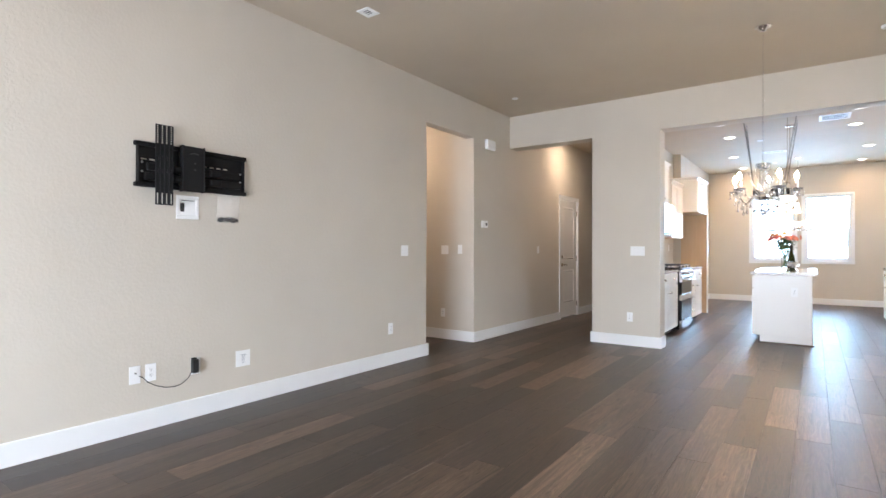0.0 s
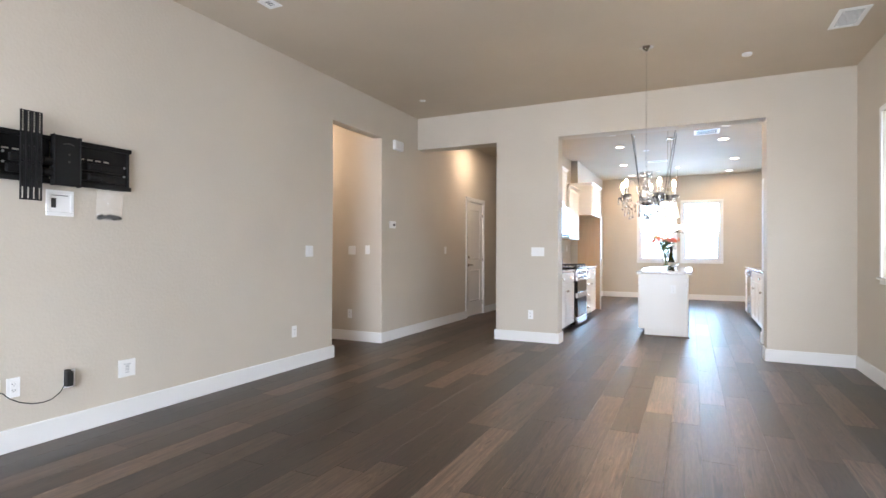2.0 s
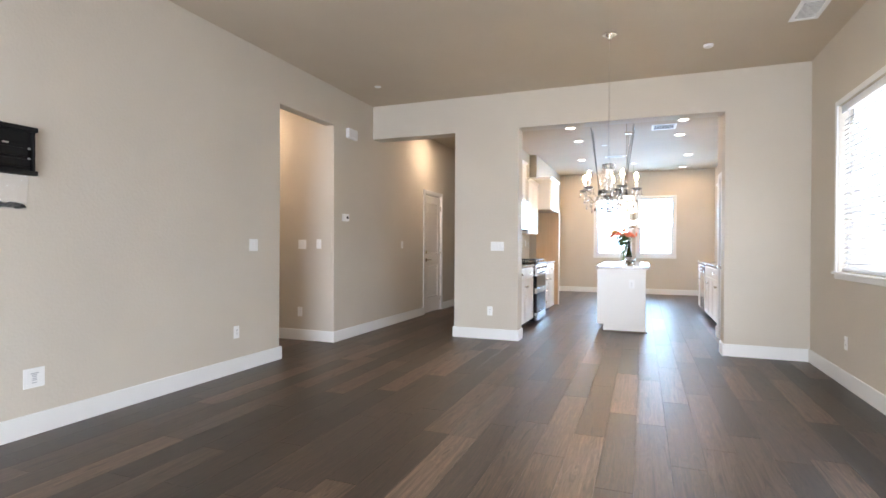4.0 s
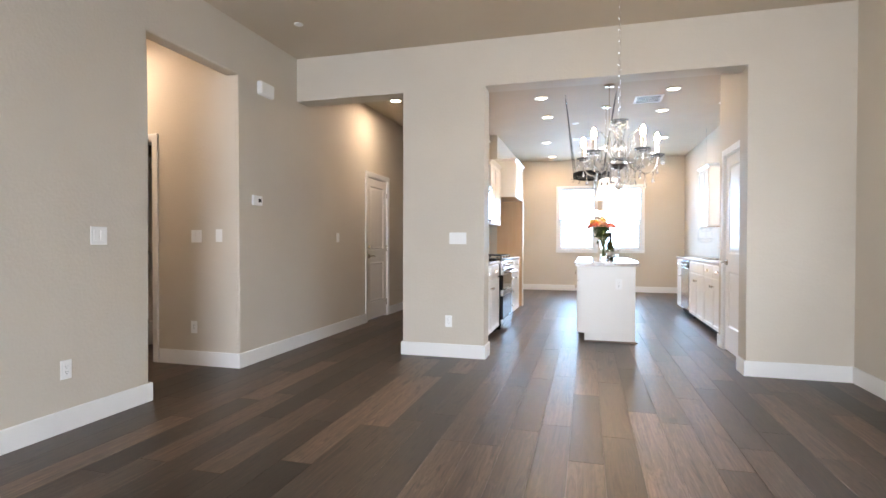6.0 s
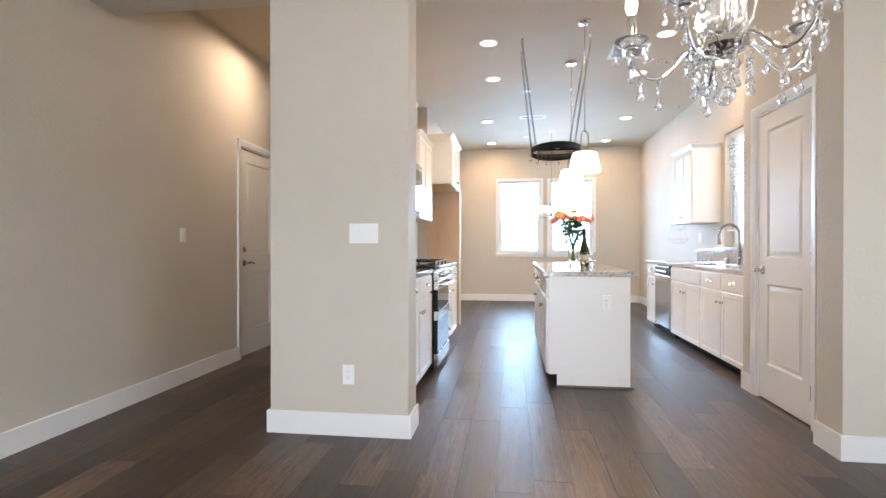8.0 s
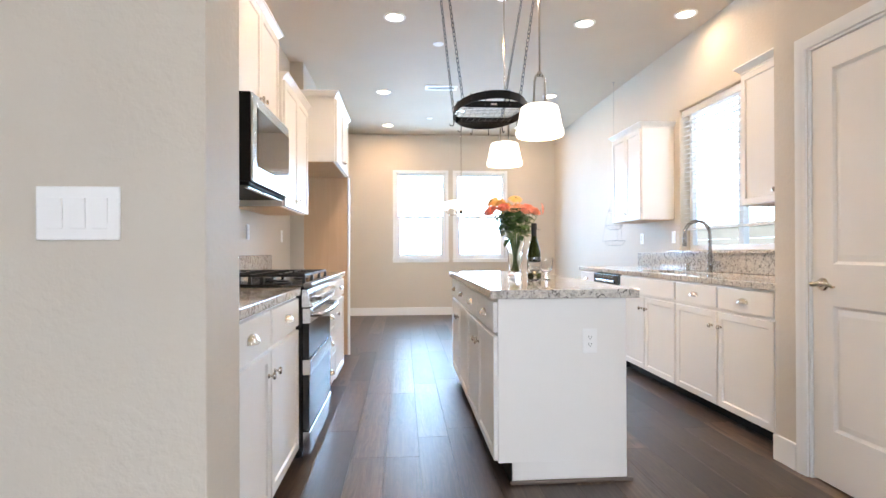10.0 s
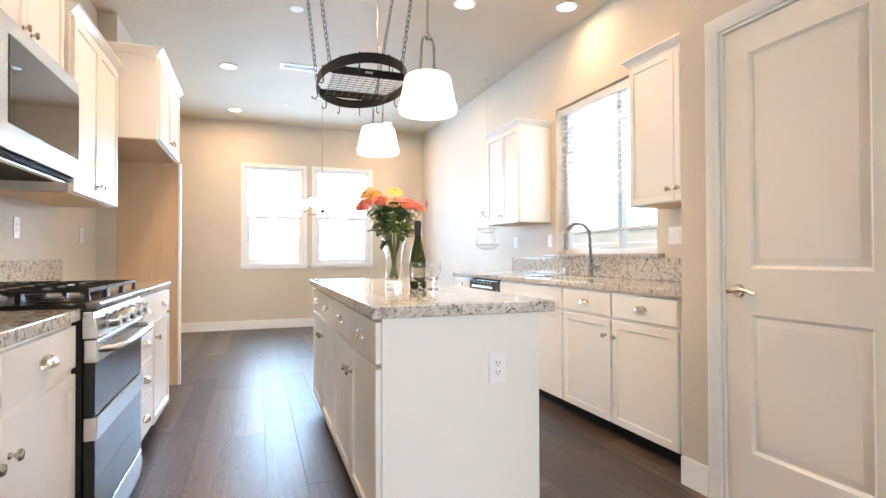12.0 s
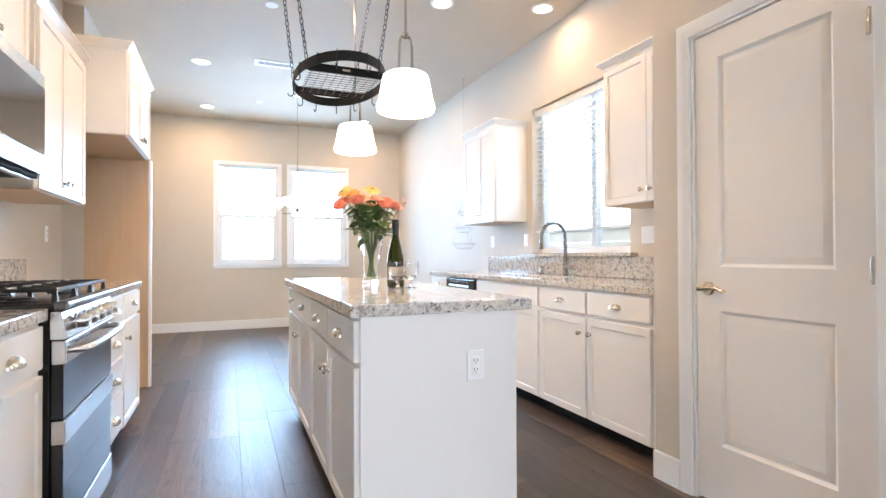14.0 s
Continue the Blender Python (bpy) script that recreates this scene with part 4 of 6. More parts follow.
def grate(y0, y1):
    """A cast-iron grate section with feet, an outer frame and cross fingers."""
    bm = bmesh.new()
    z, h = 0.970, 0.013
    x0, x1 = -2.25, -1.69
    for a in ((x0, x1, y0, y0 + 0.012), (x0, x1, y1 - 0.012, y1), (x0, x0 + 0.013, y0, y1), (x1 - 0.013, x1, y0, y1), ((x0 + x1) / 2 - 0.006, (x0 + x1) / 2 + 0.006, y0, y1), (x0, x1, (y0 + y1) / 2 - 0.006, (y0 + y1) / 2 + 0.006)):
        box(bm, *a, z - h, z, 0.003, 1)
    for cx in (x0 + 0.14, x1 - 0.14):
        for k in (-1, 1):
            box(bm, cx - 0.006, cx + 0.006, *sorted(((y0 + y1) / 2 + k * 0.03, (y0 + y1) / 2 + k * ((y1 - y0) / 2 - 0.004))), z - h, z + 0.003, 0.003, 1)
    for fx in (x0 + 0.007, (x0 + x1) / 2, x1 - 0.007):
        for fy in (y0 + 0.007, y1 - 0.007):
            vs = [bm.verts.new((fx + sx * w, fy + sy * w, zz)) for zz, w in ((0.9205, 0.010), (z - h + 0.002, 0.0055)) for sx, sy in ((-1, -1), (1, -1), (1, 1), (-1, 1))]
            for q in ((3, 2, 1, 0), (4, 5, 6, 7), (0, 1, 5, 4), (1, 2, 6, 5), (2, 3, 7, 6), (3, 0, 4, 7)):
                bm.faces.new([vs[i] for i in q])
    return bm


for a, b in ((7.985, 8.225), (8.230, 8.472), (8.477, 8.717)):
    part("grate", grate(a, b), IRON, rg, "cast iron grate")
for x, y in ((-2.11, 8.105), (-1.83, 8.105), (-2.11, 8.597), (-1.83, 8.597), (-1.97, 8.351)):
    bm = bmesh.new()
    lathe(bm, [(0.05, 0.9203), (0.05, 0.924), (0.035, 0.926), (0.035, 0.934), (0.003, 0.936)], 20, (x, y, 0))
    part("burner", bm, IRON, rg)

rg.location += Vector((0.012, -0.045, 0))
mw = thing("microwave", (-2.15, 8.38, 1.44), "over-range stainless microwave with black sides", "microwave")
bm = bmesh.new()
box(bm, X_KIT, -1.960, 7.962, 8.80, 1.455, 1.92, 0.003, 1)
part("body", bm, MATTEBLACK, mw, "black body")
bm = bmesh.new()
box(bm, -1.959, -1.945, 7.964, 8.798, 1.452, 1.918, 0.006, 2)
md = part("door", bm, STEEL, mw, "stainless door")
bm = bmesh.new()
box(bm, -1.9455, -1.942, 8.045, 8.788, 1.545, 1.855, 0.001, 1)
part("window", bm, MWGLASS, md, "tinted microwave window")
bm = bmesh.new()
box(bm, X_KIT + 0.02, -1.97, 7.975, 8.79, 1.435, 1.4545, 0.003, 1)
uv = part("vent_base", bm, MATTEBLACK, mw, "black vent underside")
bm = bmesh.new()
box(bm, -2.010, -1.985, 8.02, 8.74, 1.424, 1.4348, 0.003, 1)
part("lamp_strip", bm, STEEL, uv, "bright steel strip under the hood")

# ---------------------------------------------------------------- ceiling fixtures
def watts(name, m, size, power, colour):
    ob = new(name, bpy.data.lights.new(name, "AREA"))
    ob.data.shape, ob.data.size, ob.data.energy, ob.data.color = "DISK", size, power, colour
    ob.data.spread = radians(175)
    ob.matrix_world = m
    return ob


WARM = (1.0, 0.67, 0.40)
SOFTWARM = (1.0, 0.76, 0.58)


def recessed(x, y, z, power=11, colour=WARM):
    r = thing("recessed_light", (x, y, z), "lit round recessed ceiling light with white trim", "ceiling light", "recessed ceiling lights")
    bm = bmesh.new()
    lathe(bm, [(0.092, z - 0.001), (0.092, z - 0.005), (0.086, z - 0.009), (0.070, z - 0.010), (0.066, z - 0.004)], 32, (x, y, 0), caps=False)
    part("trim_ring", bm, PLASTIC, r)
    bm = bmesh.new()
    lathe(bm, [(0.066, z - 0.003), (0.045, z - 0.006), (0.004, z - 0.007)], 28, (x, y, 0))
    part("lens", bm, CAN, r, "glowing warm lens")
    watts("recessed_lamp", look((x, y, z - 0.02), (x, y, 0)), 0.12, power, colour)


for x, y in ((-1.245, 8.503), (-1.24, 9.595), (-1.412, 11.66), (-1.412, 13.37), (0.395, 8.503), (0.405, 9.60), (0.70, 11.70), (0.70, 13.40), (1.19, 9.37)):
    recessed(x, y, TOP, (8.0 if y < 10 else 7.0) if 0 < x < 1 else (10.5 if x < 1 else 3.5))
recessed(-3.165, 8.10, TOP, 12, SOFTWARM)
# fitting out of view, added at the hall's middle to warm its wall
recessed(-4.9, 4.93, TOP, 15, SOFTWARM)


def register(x0, x1, y0, y1, z, slats_along_x, label):
    r = thing("ceiling_vent", ((x0 + x1) / 2, (y0 + y1) / 2, z), label, "ceiling vent")
    bm = bmesh.new()
    t = 0.036
    for a in ((x0, x1, y0, y0 + t), (x0, x1, y1 - t, y1), (x0, x0 + t, y0 + t, y1 - t), (x1 - t, x1, y0 + t, y1 - t)):
        box(bm, *a, z - 0.009, z - 0.001, 0.003, 1)
    part("frame", bm, PLASTIC, r)
    bm = bmesh.new()
    box(bm, x0 + t, x1 - t, y0 + t, y1 - t, z - 0.003, z - 0.0012)
    part("backing", bm, GRILLE, r, "grey vent backing")
    n = int(((y1 - y0) if slats_along_x else (x1 - x0)) / 0.022)
    for i in range(1, n - 1):
        bm = bmesh.new()
        if slats_along_x:
            y = y0 + (y1 - y0) * i / (n - 1)
            if y0 + t < y < y1 - t:
                tube(bm, [(x0 + t, y, z - 0.006), (x1 - t, y, z - 0.006)], 0.0028, 4)
        else:
            x = x0 + (x1 - x0) * i / (n - 1)
            if x0 + t < x < x1 - t:
                tube(bm, [(x, y0 + t, z - 0.006), (x, y1 - t, z - 0.006)], 0.0028, 4)
        if len(bm.verts):
            part("slat", bm, PLASTIC, r)
        else:
            bm.free()


register(0.975, 1.19, 4.82, 5.225, TOP_LIV, True, "white return air vent in the living room ceiling")
register(-3.06, -2.93, 2.755, 2.895, TOP_LIV, True, "small white supply register in the ceiling")
register(-0.04, 0.32, 8.72, 9.10, TOP, False, "white four-way supply register in the kitchen ceiling")
register(-0.905, -0.52, 11.37, 11.54, TOP, False, "white supply register in the kitchen ceiling")


def disc(name, x, y, z, r, h, label, category):
    t = thing(name, (x, y, z), label, category)
    bm = bmesh.new()
    lathe(bm, [(r * 0.98, z - 0.001), (r, z - h * 0.5), (r * 0.9, z - h), (r * 0.4, z - h * 1.05), (0.003, z - h * 1.06)], 28, (x, y, 0))
    part("cover", bm, PLASTIC, t)


disc("smoke_detector", 0.41, 5.55, TOP_LIV, 0.045, 0.022, "white round smoke detector on the ceiling", "smoke detector")
disc("sprinkler_cover", -3.14, 5.60, TOP_LIV, 0.042, 0.009, "flat white sprinkler cover plate on the ceiling", "sprinkler cover")
disc("sprinkler_cover", -0.835, 10.13, TOP, 0.052, 0.010, "flat white sprinkler cover plate on the ceiling", "sprinkler cover")
disc("sprinkler_cover", -0.78, 12.9, TOP, 0.042, 0.009, "flat white sprinkler cover plate on the ceiling", "sprinkler cover")


# pendants over the island
def pendant(x, y):
    p = thing("pendant_light", (x, y, 1.745), "opal glass drum pendant on a nickel rod", "pendant light", "island pendants")
    bm = bmesh.new()
    lathe(bm, [(0.062, TOP - 0.001), (0.062, TOP - 0.014), (0.055, TOP - 0.022), (0.012, TOP - 0.026)], 28, (x, y, 0))
    part("canopy", bm, NICKEL, p)
    bm = bmesh.new()
    tube(bm, [(x, y, TOP - 0.02), (x, y, 2.10)], 0.0055, 10)
    part("rod", bm, NICKEL, p)
    bm = bmesh.new()     # hoop-shaped yoke
    arcp = [(x - 0.034, y, 1.928), (x - 0.030, y, 2.06)] + [(x + 0.026 * math.cos(a), y, 2.075 + 0.028 * math.sin(a)) for a in [math.pi - math.pi * i / 8 for i in range(9)]] + [(x + 0.030, y, 2.06), (x + 0.034, y, 1.928)]
    tube(bm, arcp, 0.0065, 8)
    lathe(bm, [(0.012, 2.09), (0.016, 2.10), (0.012, 2.115), (0.006, 2.118)], 14, (x, y, 0))
    lathe(bm, [(0.05, 1.920), (0.05, 1.928), (0.02, 1.936), (0.003, 1.937)], 24, (x, y, 0))
    part("yoke", bm, NICKEL, p, "looped nickel yoke")
    bm = bmesh.new()
    lathe(bm, [(0.02, 1.920), (0.090, 1.918), (0.104, 1.910), (0.110, 1.893), (0.130, 1.785), (0.136, 1.777), (0.137, 1.757), (0.130, 1.745), (0.126, 1.754), (0.122, 1.785), (0.102, 1.895), (0.02, 1.911)], 40, (x, y, 0), caps=False)
    part("shade", bm, SHADE, p, "glowing white opal glass shade")
    lamp = new("pendant_lamp", bpy.data.lights.new("pendant_lamp", "POINT"))
    lamp.data.energy, lamp.data.color, lamp.data.shadow_soft_size = 9, (1.0, 0.72, 0.46), 0.06
    lamp.location = (x, y, 1.80)


pendant(-0.388, 8.14)
pendant(-0.392, 9.16)


# ---------------------------------------------------------------- chandeliers
CX, CY = -0.447, 4.975
ch = thing("chandelier", (CX, CY, 1.46), "crystal chandelier with lit candle bulbs on a chrome chain", "chandelier")


def chain(bm, a, b, link_len=0.032, r=0.0018, w=0.008):
    a, b = Vector(a), Vector(b)
    n = max(2, int((b - a).length / (link_len * 0.78)))
    d = (b - a).normalized()
    s1 = d.orthogonal().normalized()
    s2 = d.cross(s1)
    for i in range(n):
        c = a.lerp(b, (i + 0.5) / n)
        s = s1 if i % 2 else s2
        h = (b - a).length / n * 0.62
        pts = [c + d * h * math.sin(t) + s * w * math.cos(t) for t in [2 * math.pi * k / 10 for k in range(10)]]
        tube(bm, pts, r, 5, closed=True)


bm = bmesh.new()
lathe(bm, [(0.065, TOP_LIV - 0.001), (0.064, TOP_LIV - 0.01), (0.04, TOP_LIV - 0.022), (0.03, TOP_LIV - 0.034), (0.008, TOP_LIV - 0.045)], 28, (CX, CY, 0))
part("canopy", bm, CHROME, ch)
bm = bmesh.new()
chain(bm, (CX, CY, 1.935), (CX, CY, TOP_LIV - 0.04), 0.046, 0.0016, 0.008)
part("chain", bm, CHROME, ch)
bm = bmesh.new()     # turned glass column, cup on top
lathe(bm, [(0.012, 1.655), (0.03, 1.67), (0.047, 1.70), (0.050, 1.735), (0.035, 1.762), (0.026, 1.78), (0.029, 1.80), (0.036, 1.835), (0.031, 1.858), (0.026, 1.868), (0.042, 1.878), (0.055, 1.906), (0.058, 1.916), (0.047, 1.914), (0.02, 1.893), (0.004, 1.888)], 20, (CX, CY, 0))
part("column", bm, CRYSTAL, ch, "turned clear glass column")
bm = bmesh.new()
tube(bm, [(CX, CY, 1.62), (CX, CY, 1.935)], 0.006, 8)
lathe(bm, [(0.010, 1.60), (0.045, 1.615), (0.060, 1.632), (0.058, 1.648), (0.040, 1.656), (0.012, 1.66)], 24, (CX, CY, 0))
part("hub", bm, CHROME, ch, "chrome arm hub")


def drop(bm, x, y, z, r=0.011, length=0.034, beads=2):
    """A string of beads with a faceted pear drop."""
    for k in range(beads):
        ball(bm, (x, y, z - 0.008 - 0.016 * k), 0.0065, (1, 1, 1), 6, 4)
    z -= 0.016 * beads
    lathe(bm, [(0.0015, z), (r * 0.45, z - length * 0.35), (r, z - length * 0.72), (r * 0.7, z - length * 0.92), (0.001, z - length)], 7, (x, y, 0))


def bobeche(bm, x, y, z, r):
    lathe(bm, [(0.010, z - 0.010), (r * 0.6, z - 0.004), (r, z + 0.012), (r * 1.03, z + 0.016), (r * 0.92, z + 0.015), (r * 0.55, z + 0.003), (0.010, z - 0.002)], 18, (x, y, 0))


CR = 0.24
for k in range(5):
    a = radians(13 + 72 * k)
    ux, uy = math.cos(a), math.sin(a)
    at = lambda r, z: (CX + ux * r, CY + uy * r, z)
    bm = bmesh.new()
    tube(bm, curve([at(0.03, 1.640), at(0.07, 1.648), at(0.10, 1.628), at(0.135, 1.592), at(0.165, 1.575), at(0.198, 1.583), at(0.226, 1.612), at(0.238, 1.645), at(CR, 1.672)]), 0.0048, 8)
    arm = part("arm", bm, CHROME, ch, "curved chrome arm")
    bm = bmesh.new()
    bobeche(bm, *at(CR, 1.682), 0.046)
    part("drip_pan", bm, CRYSTAL, arm, "glass drip pan")
    bm = bmesh.new()
    lathe(bm, [(0.016, 1.672), (0.0165, 1.70), (0.0135, 1.705), (0.0135, 1.768), (0.010, 1.772)], 14, at(CR, 0))
    part("candle", bm, CHROME, arm, "candle sleeve")
    bm = bmesh.new()
    lathe(bm, [(0.007, 1.771), (0.0125, 1.780), (0.0162, 1.793), (0.0155, 1.808), (0.0105, 1.825), (0.0045, 1.836), (0.0008, 1.840)], 14, at(CR, 0))
    part("bulb", bm, BULB, arm, "glowing flame-shaped bulb")
    for j in range(5):
        b = a + 2 * math.pi * j / 5
        bm = bmesh.new()
        px, py, _ = at(CR, 0)
        drop(bm, px + 0.044 * math.cos(b), py + 0.044 * math.sin(b), 1.692, 0.009, 0.030, 2)
        part("crystal_drop", bm, CRYSTAL, arm)
    bm = bmesh.new()
    drop(bm, *at(CR, 1.665)[:2], 1.660, 0.011, 0.040, 3)
    part("crystal_drop", bm, CRYSTAL, arm)
    # upper glass scroll between the arms
    c = a + radians(36)
    vx, vy = math.cos(c), math.sin(c)
    sat = lambda r, z: (CX + vx * r, CY + vy * r, z)
    bm = bmesh.new()
    tube(bm, curve([sat(0.035, 1.66), sat(0.06, 1.69), sat(0.075, 1.74), sat(0.085, 1.80), sat(0.11, 1.838), sat(0.14, 1.838), sat(0.155, 1.81), sat(0.158, 1.79)]), [0.0048 - 0.003 * (i / 28) ** 2 for i in range(29)], 8)
    sc = part("scroll", bm, CRYSTAL, ch, "clear glass scroll")
    bm = bmesh.new()
    drop(bm, *sat(0.158, 0)[:2], 1.79, 0.011, 0.038, 1)
    part("crystal_drop", bm, CRYSTAL, sc)
    # drops under the hub and from the cup
    for r, z, n in ((0.055, 1.612, 4), (0.095, 1.625, 3)):
        bm = bmesh.new()
        drop(bm, *sat(r, 0)[:2], z, 0.010, 0.034, n)
        part("crystal_drop", bm, CRYSTAL, ch)
    bm = bmesh.new()
    drop(bm, *sat(0.055, 0)[:2], 1.911, 0.008, 0.028, 2)
    part("crystal_drop", bm, CRYSTAL, ch)
    for r, z, n in ((0.165, 1.573, 3), (0.215, 1.590, 2)):
        bm = bmesh.new()
        drop(bm, *at(r, 0)[:2], z, 0.012, 0.042, n)
        part("crystal_drop", bm, CRYSTAL, ch)
    bm = bmesh.new()
    drop(bm, CX + 0.075 * ux, CY + 0.075 * uy, 1.618, 0.011, 0.036, 5)
    part("crystal_drop", bm, CRYSTAL, ch)
    bm = bmesh.new()     # bead swag from hub to drip pan
    for j in range(9):
        f = j / 8
        ball(bm, at(0.06 + 0.165 * f, 1.672 - 0.055 * math.sin(math.pi * f)), 0.0058, (1, 1, 1), 6, 4)
    part("bead_swag", bm, CRYSTAL, ch)
bm = bmesh.new()
tube(bm, [(CX, CY, 1.605), (CX, CY, 1.525)], 0.002, 6)
for z in (1.585, 1.565, 1.545):
    ball(bm, (CX, CY, z), 0.009, (1, 1, 1), 8, 5)
ball(bm, (CX, CY, 1.500), 0.026, (1, 1, 1), 9, 6)
part("crystal_ball", bm, CRYSTAL, ch, "large faceted crystal ball")

DX, DY = -0.36, 12.45
dl = thing("dining_chandelier", (DX, DY, 1.6), "small five-arm chandelier with lit opal shades", "chandelier")
bm = bmesh.new()
lathe(bm, [(0.065, TOP - 0.001), (0.062, TOP - 0.014), (0.02, TOP - 0.024), (0.008, TOP - 0.03)], 24, (DX, DY, 0))
part("canopy", bm, NICKEL, dl)
bm = bmesh.new()
tube(bm, [(DX, DY, TOP - 0.02), (DX, DY, 1.66)], 0.0045, 8)
lathe(bm, [(0.006, 1.60), (0.022, 1.62), (0.03, 1.65), (0.015, 1.69), (0.008, 1.73)], 16, (DX, DY, 0))
part("stem", bm, NICKEL, dl)
for k in range(5):
    a = radians(20 + 72 * k)
    q = lambda r, z: (DX + r * math.cos(a), DY + r * math.sin(a), z)
    bm = bmesh.new()
    tube(bm, curve([q(0.02, 1.645), q(0.08, 1.60), q(0.15, 1.595), q(0.21, 1.63), q(0.22, 1.665)]), 0.005, 8)
    arm = part("arm", bm, NICKEL, dl)
    bm = bmesh.new()
    lathe(bm, [(0.02, 1.668), (0.045, 1.685), (0.058, 1.73), (0.064, 1.775), (0.060, 1.775), (0.052, 1.73), (0.04, 1.69), (0.018, 1.674)], 20, q(0.22, 0), caps=False)
    part("shade", bm, DINERSHADE, arm, "lit white bell shade")

# ---------------------------------------------------------------- pot rack over the island
RX, RY, RZ, RA, RB = -0.592, 8.69, 2.005, 0.238, 0.40
rack = thing("pot_rack", (RX, RY, RZ), "oval black iron pot rack with hooks hanging on chains", "pot rack")


def oval(t, k=1.0):
    return RX + RA * k * math.cos(t), RY + RB * k * math.sin(t)


bm = bmesh.new()
n = 56
ring = [[bm.verts.new((*oval(2 * math.pi * i / n, k), RZ + z)) for k, z in ((1.0, 0.0), (1.0, 0.05), (0.985, 0.05), (0.985, 0.0))] for i in range(n)]
for i in range(n):
    a, b = ring[i], ring[(i + 1) % n]
    for j in range(4):
        bm.faces.new((a[j], a[(j + 1) % 4], b[(j + 1) % 4], b[j]))
part("oval_band", bm, BLACK, rack)
for dy in (-0.20, 0.20):
    half = RA * math.sqrt(1 - (dy / RB) ** 2)
    bm = bmesh.new()
    box(bm, RX - half, RX + half, RY + dy - 0.003, RY + dy + 0.003, RZ, RZ + 0.04, 0.001, 1)
    part("cross_bar", bm, BLACK, rack)
bm = bmesh.new()
box(bm, RX - 0.02, RX + 0.02, RY - 0.2045, RY - 0.2032, RZ + 0.014, RZ + 0.026)
part("maker_plate", bm, STEEL, rack, "small bright plate")
WIRE = material("dark_steel_wire", (0.10, 0.10, 0.10), 0.4, 0.8)
for i in range(9):
    x = RX - 0.17 + 0.0425 * i
    bm = bmesh.new()
    tube(bm, [(x, RY - 0.198, RZ + 0.008), (x, RY + 0.198, RZ + 0.008)], 0.0018, 5)
    part("shelf_wire", bm, WIRE, rack)
for i in range(11):
    y = RY - 0.18 + 0.036 * i
    bm = bmesh.new()
    tube(bm, [(RX - 0.185, y, RZ + 0.0045), (RX + 0.185, y, RZ + 0.0045)], 0.0018, 5)
    part("shelf_wire", bm, WIRE, rack)
for k, t in enumerate((200, 228, 250, 285, 305, 335, 20, 50, 75, 105, 130, 160)):
    x, y = oval(radians(t))
    o = Vector((math.cos(radians(t)), math.sin(radians(t)), 0))
    bm = bmesh.new()
    p = Vector((x, y, RZ))
    tube(bm, [p - o * 0.006 + Vector((0, 0, 0.052)), p + o * 0.004 + Vector((0, 0, 0.054)), p + o * 0.005 + Vector((0, 0, 0.02)), p + Vector((0, 0, -0.012))]
         + [p + o * 0.016 + o * 0.016 * math.cos(b) + Vector((0, 0, -0.024 + 0.016 * math.sin(b))) for b in [math.pi + math.pi * j / 7 for j in range(8)]], 0.0028, 6)
    part("hook", bm, BLACK, rack, "small black pot hook")
for hx, hy, t in ((-0.925, 8.82, 165), (-0.925, 8.46, 212), (-0.295, 8.88, 52), (-0.295, 8.44, 308)):
    bm = bmesh.new()
    lathe(bm, [(0.014, TOP - 0.001), (0.012, TOP - 0.006), (0.004, TOP - 0.008)], 14, (hx, hy, 0))
    tube(bm, [(hx, hy, TOP - 0.006), (hx + 0.012, hy, TOP - 0.02), (hx, hy, TOP - 0.036), (hx - 0.01, hy, TOP - 0.026)], 0.003, 6)
    part("ceiling_hook", bm, STEEL, rack)
    x, y = oval(radians(t))
    bm = bmesh.new()
    chain(bm, (x, y, RZ + 0.05), (hx, hy, TOP - 0.036), 0.036, 0.0024, 0.009)
    part("chain", bm, WIRE, rack)

# hanging wire fruit baskets
BX, BY = 1.30, 11.13
hb = thing("hanging_basket", (BX, BY, 1.16), "three-tier hanging wire basket on thin chains", "hanging basket")
PALEWIRE = material("pale_wire", (0.38, 0.36, 0.33), 0.35, 0.9)
bm = bmesh.new()
lathe(bm, [(0.016, TOP - 0.001), (0.013, TOP - 0.006), (0.003, TOP - 0.009)], 12, (BX, BY, 0))
tube(bm, [(BX, BY, TOP - 0.006), (BX, BY, TOP - 0.04)], 0.003, 6)
part("ceiling_hook", bm, PALEWIRE, hb)
bm = bmesh.new()
tube(bm, [(BX, BY, TOP - 0.04), (BX, BY, 1.68)], 0.0012, 4)
part("hanging_line", bm, PALEWIRE, hb)
tiers = ((1.56, 0.07, 0.045), (1.38, 0.105, 0.05), (1.20, 0.135, 0.055))
for z, r, d in tiers:
    bm = bmesh.new()
    for rr, zz in ((r, z), (r * 0.55, z - d)):
        tube(bm, [(BX + rr * math.cos(2 * math.pi * i / 20), BY + rr * math.sin(2 * math.pi * i / 20), zz) for i in range(20)], 0.0016, 5, closed=True)
    for i in range(12):
        b = 2 * math.pi * i / 12
        tube(bm, [(BX + r * math.cos(b), BY + r * math.sin(b), z), (BX + r * 0.55 * math.cos(b), BY + r * 0.55 * math.sin(b), z - d), (BX, BY, z - d)], 0.001, 4)
    part("basket", bm, PALEWIRE, hb)
zz = [(1.68, 0.0)] + [(z, r) for z, r, d in tiers]
bm = bmesh.new()
